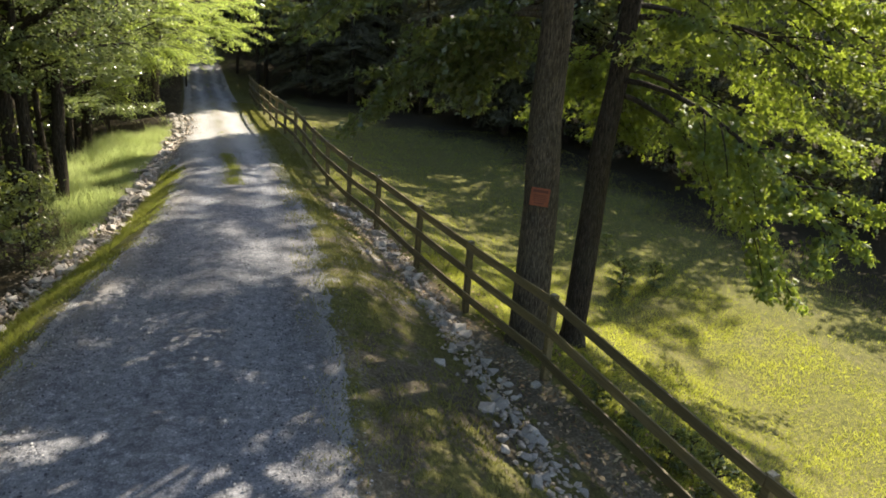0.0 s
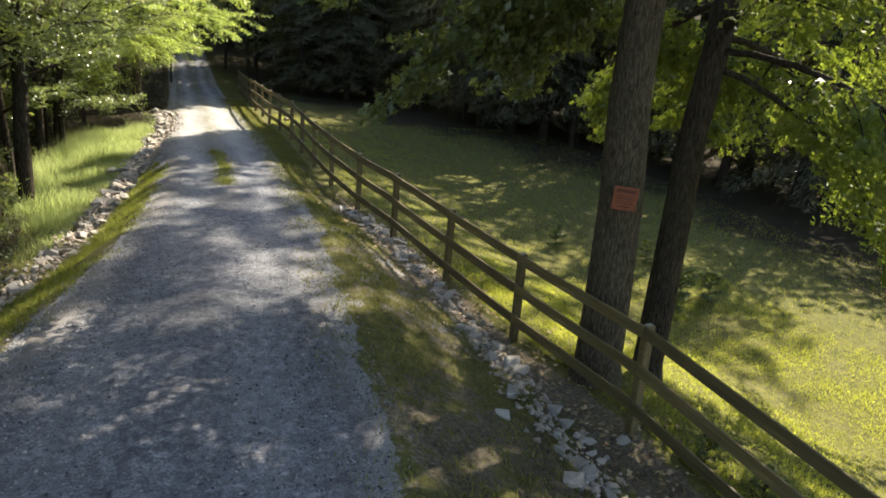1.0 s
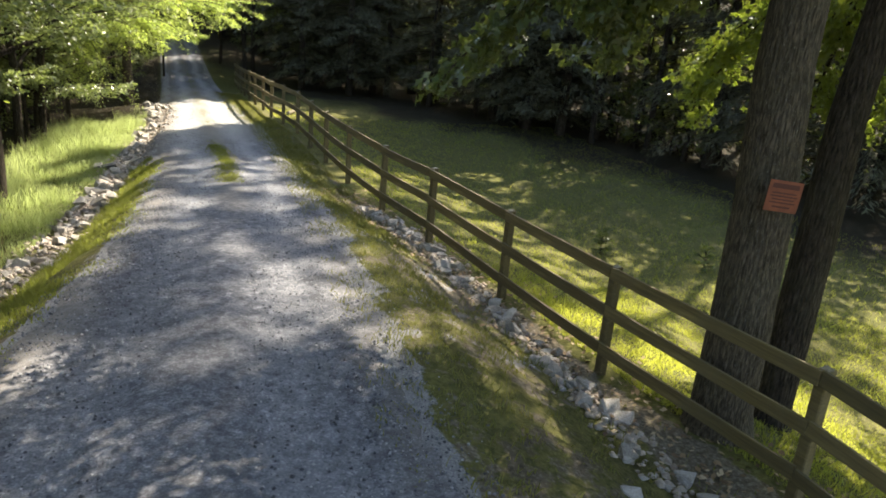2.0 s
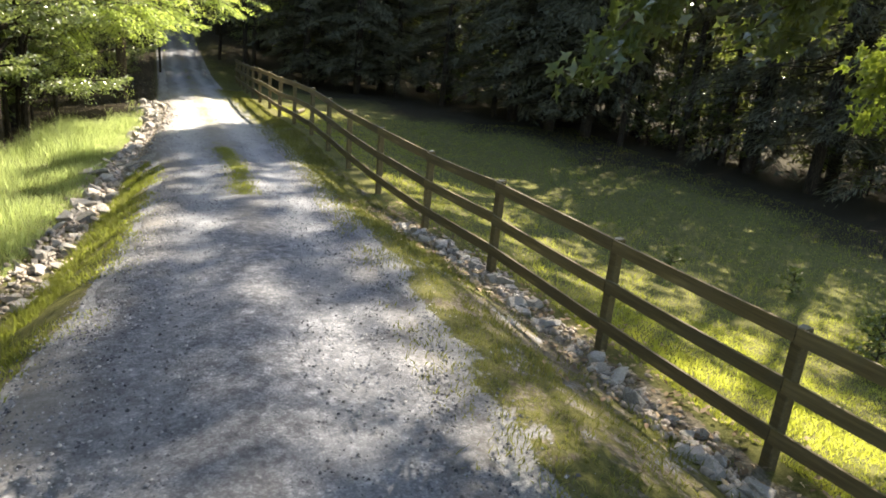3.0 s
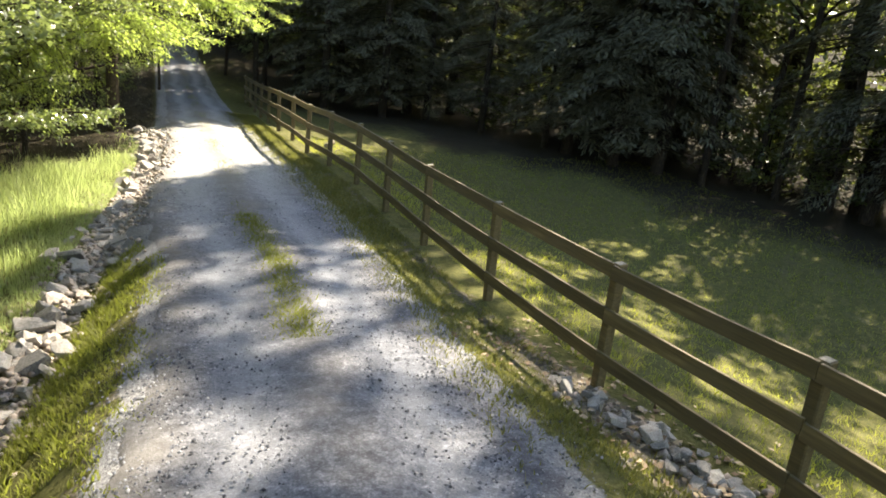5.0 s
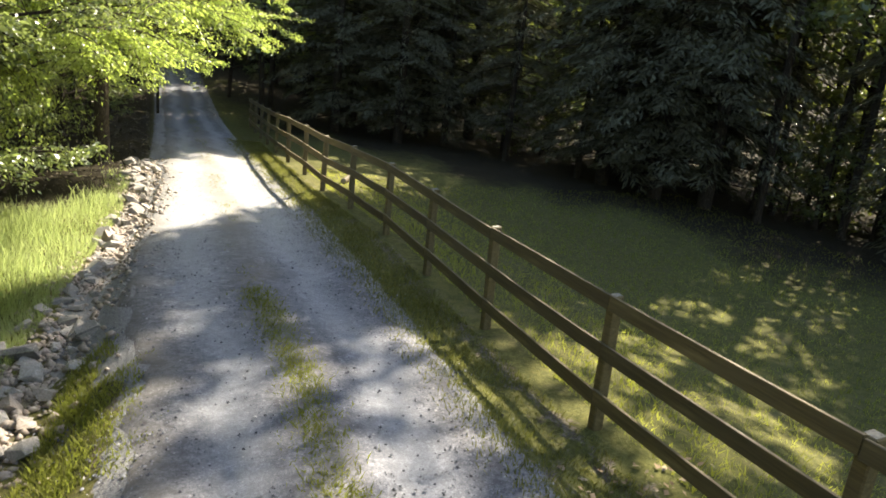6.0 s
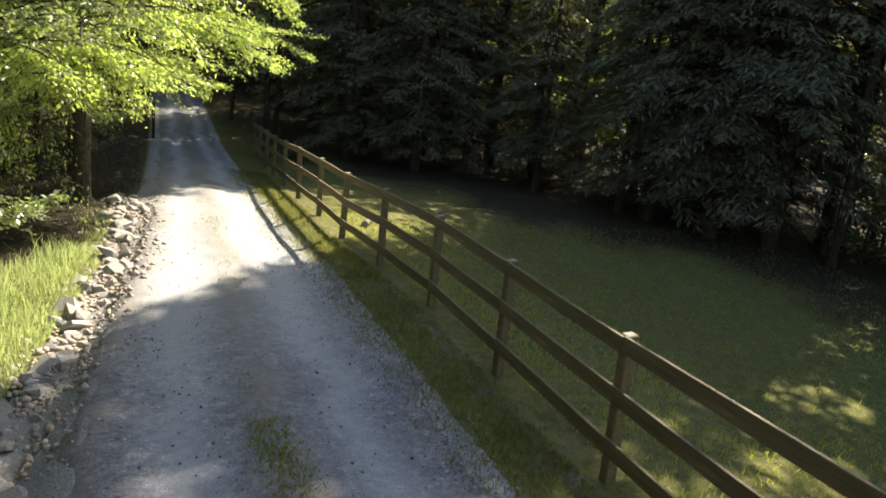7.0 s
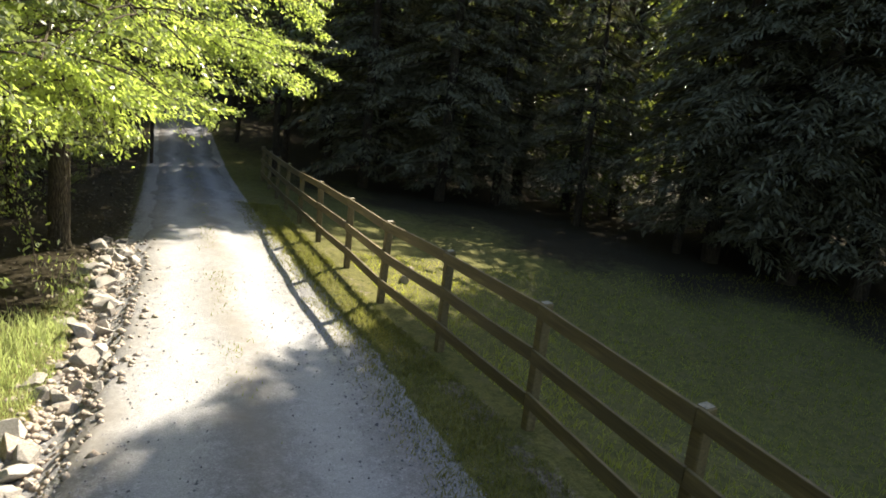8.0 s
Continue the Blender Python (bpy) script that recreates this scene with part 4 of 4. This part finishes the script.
# ---- log by the fence ----
def make_log():
    log = new("log")
    tagged(log, "short pale weathered log lying against the fence", "log")
    store = [[], [], 0]
    tube(np.array([(0, -0.45, 0.0), (0.01, -0.15, 0.01), (0.0, 0.15, 0.0), (0.03, 0.45, 0.015)]), np.array([0.085, 0.09, 0.08, 0.075]), 10, store)
    child("stem", tube_mesh("stem", store, WOOD), log)
    for y, r in ((-0.45, 0.082), (0.45, 0.072)):
        bm = bmesh.new()
        bmesh.ops.create_cone(bm, cap_ends=True, segments=10, radius1=r, radius2=r * 0.9, depth=0.012)
        end = part("cut_end", bm, ENDGRAIN, log)
        end.matrix_basis = pose(0.03 if y > 0 else 0, y, 0.01, 90)
    return log


LOG = make_log()
LOG.matrix_basis = pose(4.2, 34.0, float(ground_z(4.2, 34.0)) + 0.085, 0, 0, -25)

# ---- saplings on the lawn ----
SAPLING = broadleaf(62, 1.0, 0.009, 0.08, 0.45, 11, 6, 16, 0.085, 0.07, LEAF_OAK_SHADED, BARK_DARK, sides=5)
for x, y, turn, size in ((10.3, 14.3, 0, 0.75), (9.6, 13.7, 130, 0.9), (11.0, 16.5, 220, 0.6), (9.0, 17.9, 40, 0.6), (10.9, 14.0, 300, 0.7)):
    tree_thing("sapling", SAPLING, at(x, y, turn, 0, size), "small leafy sapling growing on the lawn", "sapling", "saplings")

for k, (x, y, size) in enumerate(((5.25, 6.5, 0.6), (5.45, 5.9, 0.75), (5.15, 7.2, 0.5), (5.7, 5.3, 0.7), (5.5, 6.4, 0.55), (5.9, 4.8, 0.6), (5.0, 7.9, 0.42))):
    tree_thing("weed", SAPLING, at(x, y, 50 * k, 0, size, 0.05), "leafy dark green weed growing behind the fence", "weed", "weeds along the fence")


# ---- grass ----
def blades(name, n, place, tall, wide, material, label, seed, category="grass", lean=0.5, bent=True):
    """Grass as stuff: bent blades of two quads, scattered where place(rng, n) puts them."""
    r = np.random.default_rng(seed)
    x, y, scale = place(r, n)
    n = len(x)
    z = ground_z(x, y) - 0.015
    h = tall * scale * r.uniform(0.5, 1.3, n)
    w = wide * r.uniform(0.7, 1.4, n)
    a = r.uniform(0, 2 * np.pi, n)
    side = np.stack([np.cos(a), np.sin(a), np.zeros(n)], 1) * w[:, None] * 0.5
    b = r.uniform(0, 2 * np.pi, n)
    tilt = np.stack([np.cos(b), np.sin(b), np.zeros(n)], 1) * (h * r.uniform(0.1, lean * 2, n))[:, None]
    base = np.stack([x, y, z], 1)
    up = np.zeros((n, 3))
    up[:, 2] = h
    mid = base + up * 0.55 + tilt * 0.35
    tip = base + up * 0.95 + tilt
    v = np.stack([base - side, base + side, mid + side * 0.8, mid - side * 0.8, tip + side * 0.12, tip - side * 0.12], 1).reshape(-1, 3)
    k = np.arange(n)[:, None] * 6
    f = np.concatenate([k + np.array([[0, 1, 2, 3]]), k + np.array([[3, 2, 4, 5]])], 1).reshape(-1, 4)
    if not bent:
        v = np.stack([base - side, base + side, tip + side * 0.2, tip - side * 0.2], 1).reshape(-1, 3)
        f = np.arange(4 * n).reshape(-1, 4)
    return tagged(new(name, np_mesh(name, v, f, 4, material)), label, category, kind="stuff")


def clumpy(x, y, scale, seed, cut):
    return fbm(x, y, scale, seed) > cut


def verge_right(r, n):
    y = 3 + 40 * r.random(n) ** 1.25
    e = road_right(y)
    x = e - 0.3 + (fence_x(y) - 0.1 - e + 0.3) * r.random(n)
    f = (x - e) / (fence_x(y) - e)
    keep = ((fbm(x, y, 0.9, 1.7) + 0.6 * fbm(x, y, 3.4, 2.7) > 0.02 - 0.35 * f - 0.5 * (y > 17.5)) | (r.random(n) < 0.12)) & (r.random(n) < 0.5 + 1.6 * f)
    keep &= ~((x > fence_x(y) - np.interp(y, [9, 11], [0.95, 0.5])) & (y < 18.3) & (r.random(n) < 0.8))
    x, y = x[keep], y[keep]
    return x, y, 0.6 + 0.7 * r.random(len(x))


def verge_left(r, n):
    y = 6 + 17.5 * r.random(n)
    e = road_left(y)
    x = e + 0.25 - (e + 0.13 - rock_left(y) - 0.25) * r.random(n)
    f = (e - x) / (e - rock_left(y))
    keep = (fbm(x, y, 1.4, 4.2) + 0.5 * fbm(x, y, 4.0, 1.2) > 0.1 - 1.2 * f) & (r.random(n) < 0.35 + 1.6 * f)
    x, y, f = x[keep], y[keep], f[keep]
    return x, y, (0.5 + 0.9 * np.clip(f * 1.6, 0, 1)) * r.uniform(0.6, 1.1, len(x))


def centre_strip(r, n):
    y = np.where(r.random(n) < 0.65, 19.0 + 5.5 * r.random(n), 19 + 38 * r.random(n))
    mid = (road_left(y) + road_right(y)) / 2 - 0.02
    x = mid + r.normal(0, 0.11, n)
    keep = clumpy(x, y, 0.9, 2.2, np.interp(y, [18.5, 20, 24.5, 27], [0.0, -0.6, -0.5, 0.0]))
    x, y = x[keep], y[keep]
    return x, y, 0.5 + 0.6 * r.random(len(x))


def meadow(r, n):
    y = 12 + 24 * r.random(n)
    e = rock_left(y) - 0.3
    x = e - 3.0 * r.random(n) ** 1.2
    keep = (x > np.interp(y, [12, 18, 21, 27.5, 30.5, 32, 33], [-3.0, -3.3, -4.3, -4.6, -3.6, -2.2, -1.5]) + r.normal(0, 0.3, n)) & (r.random(n) < np.interp(y, [12, 16, 19], [0.3, 0.5, 1.0]))
    x, y, e, n = x[keep], y[keep], e[keep], int(keep.sum())
    return x, y, np.clip(0.3 + (e - x) * 0.6, 0.25, 1.0) * r.uniform(0.6, 1.25, n) * (0.85 + 0.7 * fbm(x, y, 0.9, 6.6))


def lawn(r, n):
    near = r.random(n) < 0.55
    y = np.where(near, 3.5 + 12 * r.random(n), 3 + 33 * r.random(n) ** 1.2)
    e = fence_x(y) + 0.3
    x = e + np.where(near, 8.5, 15.0) * r.random(n) ** np.where(near, 1.2, 1.5)
    return x, y, r.uniform(0.7, 1.2, n) * np.where(near, 0.8, 1.2)


blades("lawn_grass", 150000, lawn, 0.075, 0.013, GRASS, "short mown green lawn grass beyond the fence", 1, bent=False)
blades("verge_grass", 84000, verge_right, 0.075, 0.011, GRASS_DRY, "patchy dry grass between the drive and the fence", 2)
blades("verge_grass", 44000, verge_left, 0.10, 0.011, GRASS_GREEN, "green grass strip at the edge of the drive", 3)
blades("centre_grass", 12000, centre_strip, 0.09, 0.012, GRASS_GREEN, "low grass growing between the wheel tracks", 4)
blades("meadow_grass", 60000, meadow, 0.46, 0.0095, GRASS_TALL, "tall uncut sunlit meadow grass beside the wood", 5, lean=0.35)


# ---- fallen leaves ----
def leaf_scatter(name, x, y, r, colours, label):
    n = len(x)
    c = np.stack([x, y, ground_z(x, y) + 0.03 + 0.025 * r.random(n)], 1)
    d = np.stack([r.normal(0, 1, n), r.normal(0, 1, n), r.normal(0, 0.25, n)], 1)
    L = r.uniform(0.05, 0.11, n)
    v, f = leaf_quads(r, c, d, L, L * 0.6, 0.3)
    m, nt, b = mat(name.replace("_", " "), 0.8)
    nt.links.new(ramp(nt, island(nt), list(zip((0.0, 0.5, 1.0), colours))), b.inputs["Base Color"])
    return tagged(new(name, np_mesh(name, v, f, 4, m)), label, "fallen leaves", kind="stuff")


def fallen_leaves():
    r = np.random.default_rng(15)
    y = r.uniform(5.5, 20, 1500)
    leaf_scatter("fallen_leaves", fence_x(y) - 0.1 + r.normal(0, 0.45, 1500), y, r, ((0.10, 0.06, 0.03), (0.24, 0.16, 0.085), (0.42, 0.33, 0.21)), "dry tan leaves fallen along the fence line")
    y = 33 + 27 * r.random(7000)
    y[:3500] = 8 + 18 * r.random(3500)
    x = np.minimum(road_left(y) - 0.15, rock_left(y) + 0.2) - 4.0 * r.random(7000) ** 1.3
    x[:3500] = np.interp(y[:3500], [8, 14, 20, 27], [-4.0, -3.3, -3.9, -4.4]) - 3.0 * r.random(3500) ** 1.5
    leaf_scatter("leaf_litter", x, y, r, ((0.018, 0.014, 0.008), (0.045, 0.035, 0.02), (0.17, 0.135, 0.085)), "dark brown leaf litter under the roadside trees")


fallen_leaves()


# ---- loose gravel ----
def stone_mesh(name, seed, cuts, material, squash):
    bm = bmesh.new()
    r = random.Random(seed)
    for _ in range(cuts):
        p = Vector((r.uniform(-1, 1), r.uniform(-1, 1), r.uniform(-1, 1)))
        p = p / max(abs(p.x), abs(p.y), abs(p.z)) * r.uniform(0.36, 0.52)
        bm.verts.new((p.x, p.y, p.z * squash))
    hull = bmesh.ops.convex_hull(bm, input=bm.verts)
    bmesh.ops.delete(bm, geom=list({g for g in hull["geom_interior"] if isinstance(g, bmesh.types.BMVert)}), context="VERTS")
    bmesh.ops.bevel(bm, geom=list(bm.edges), offset=0.018, segments=1, affect="EDGES")
    me = bpy.data.meshes.new(name)
    bm.to_mesh(me)
    bm.free()
    me.materials.append(material)
    return me


def scatter_stones(name, n, place, small, large, label, seed, material=PEBBLE, simple=False):
    r = np.random.default_rng(seed)
    x, y, size = place(r, n)
    n = len(x)
    shape = np.array([[1, 0, -0.1], [0.2, 0.9, 0.2], [-0.8, 0.5, -0.05], [-0.7, -0.6, 0.15], [0.35, -0.95, 0], [0.1, 0.05, 0.8], [0.0, 0.0, -0.6]]) * 0.5
    tri = np.array([[0, 1, 5], [1, 2, 5], [2, 3, 5], [3, 4, 5], [4, 0, 5], [1, 0, 6], [2, 1, 6], [3, 2, 6], [4, 3, 6], [0, 4, 6]])
    if simple:
        shape = np.array([[0.9, 0.1, -0.3], [0.0, 0.8, -0.3], [-0.9, -0.1, -0.3], [0.05, -0.85, -0.3], [0.1, 0.05, 0.6]]) * 0.5
        tri = np.array([[0, 1, 4], [1, 2, 4], [2, 3, 4], [3, 0, 4]])
    s = (small + (large - small) * r.random(n) ** 2.5) * size
    a = r.uniform(0, 2 * np.pi, n)
    v = shape[None] * (s[:, None, None] * r.uniform(0.65, 1.3, (n, len(shape), 3)))
    ca, sa = np.cos(a)[:, None], np.sin(a)[:, None]
    vx = v[..., 0] * ca - v[..., 1] * sa
    vy = v[..., 0] * sa + v[..., 1] * ca
    z = ground_z(x, y) + 0.012
    p = np.stack([vx + x[:, None], vy + y[:, None], v[..., 2] + z[:, None]], -1).reshape(-1, 3)
    f = (tri[None] + np.arange(n)[:, None, None] * len(shape)).reshape(-1, 3)
    return tagged(new(name, np_mesh(name, p, f, 3, material)), label, "gravel", kind="stuff")


def on_road(r, n):
    y = 5.0 + 30 * r.random(n) ** 1.5
    l, e = road_left(y), road_right(y)
    u = r.random(n)
    keep = r.random(n) < 0.6 + 0.4 * np.clip(np.abs(np.abs(u - 0.5) - 0.26) * 5, 0, 1) - 0.5 * (y > 20)
    x = l + (e - l) * u
    spill = r.random(n) < 0.3
    x = np.where(spill, np.where(u < 0.5, l, e) + r.normal(0, 0.22, n), x)
    margin = spill & (y > 21) & (u < 0.5)
    x = np.where(margin, l - (l - rock_left(y)) * r.random(n), x)
    keep |= spill
    return x[keep], y[keep], np.ones(int(keep.sum()))


def by_stones(r, n):
    """Small rubble between the large stones of both rows."""
    y = 4.5 + 33 * r.random(n)
    right = (r.random(n) < 0.45) & (y < 18.6)
    x = np.where(right, right_rocks(y) + r.normal(0, 0.17, n), rock_left(y) + r.normal(0, 0.26, n))
    keep = right | (y > 9)
    return x[keep], y[keep], np.ones(int(keep.sum()))


scatter_stones("stone_rubble", 5000, by_stones, 0.06, 0.16, "small pale rubble between the edging stones", 9, STONE)
scatter_stones("loose_gravel", 56000, on_road, 0.014, 0.046, "loose grey gravel stones lying on the drive", 6, simple=True)


# ---- rows of stones along the drive ----
STONES = [stone_mesh("stone", 100 + k, 11 + k % 3, STONE, 0.62 + 0.05 * k) for k in range(9)]


def stone_row(label, count, along, seed):
    r = random.Random(seed)
    row = new("stone_edging")
    tagged(row, label, "stone row", kind="structure")
    for k in range(count):
        x, y, s = along(r, k / count)
        ob = child("stone", r.choice(STONES), row)
        g = float(ground_z(x, y))
        ob.matrix_basis = pose(x, y, g + s * 0.14, r.uniform(-25, 25), r.uniform(-25, 25), r.uniform(0, 360)) @ Matrix.Diagonal((s * r.uniform(0.8, 1.3), s * r.uniform(0.65, 1.0), s * r.uniform(0.6, 1.0), 1))
    return row


def right_row(r, f):
    y = 4.6 + 13.8 * f ** 1.35
    wide = 0.46 if y < 9.5 else 0.22
    return float(right_rocks(y)) + r.gauss(0, wide * 0.55), y + r.uniform(-0.1, 0.1), 0.085 + (0.15 if y < 10 else 0.2) * r.random() ** 1.8


def left_row(r, f):
    y = 9.0 + 29.0 * f
    s = (0.11 + 0.27 * r.random() ** 1.4) * (0.72 if y < 20 else 1.0)
    return float(rock_left(y)) + r.gauss(0, 0.2), y + r.uniform(-0.15, 0.15), s


stone_row("grey broken quarry stones edging the drive beneath the fence", 290, right_row, 71)
stone_row("pale broken quarry stones piled along the drive's ditch", 290, left_row, 72)
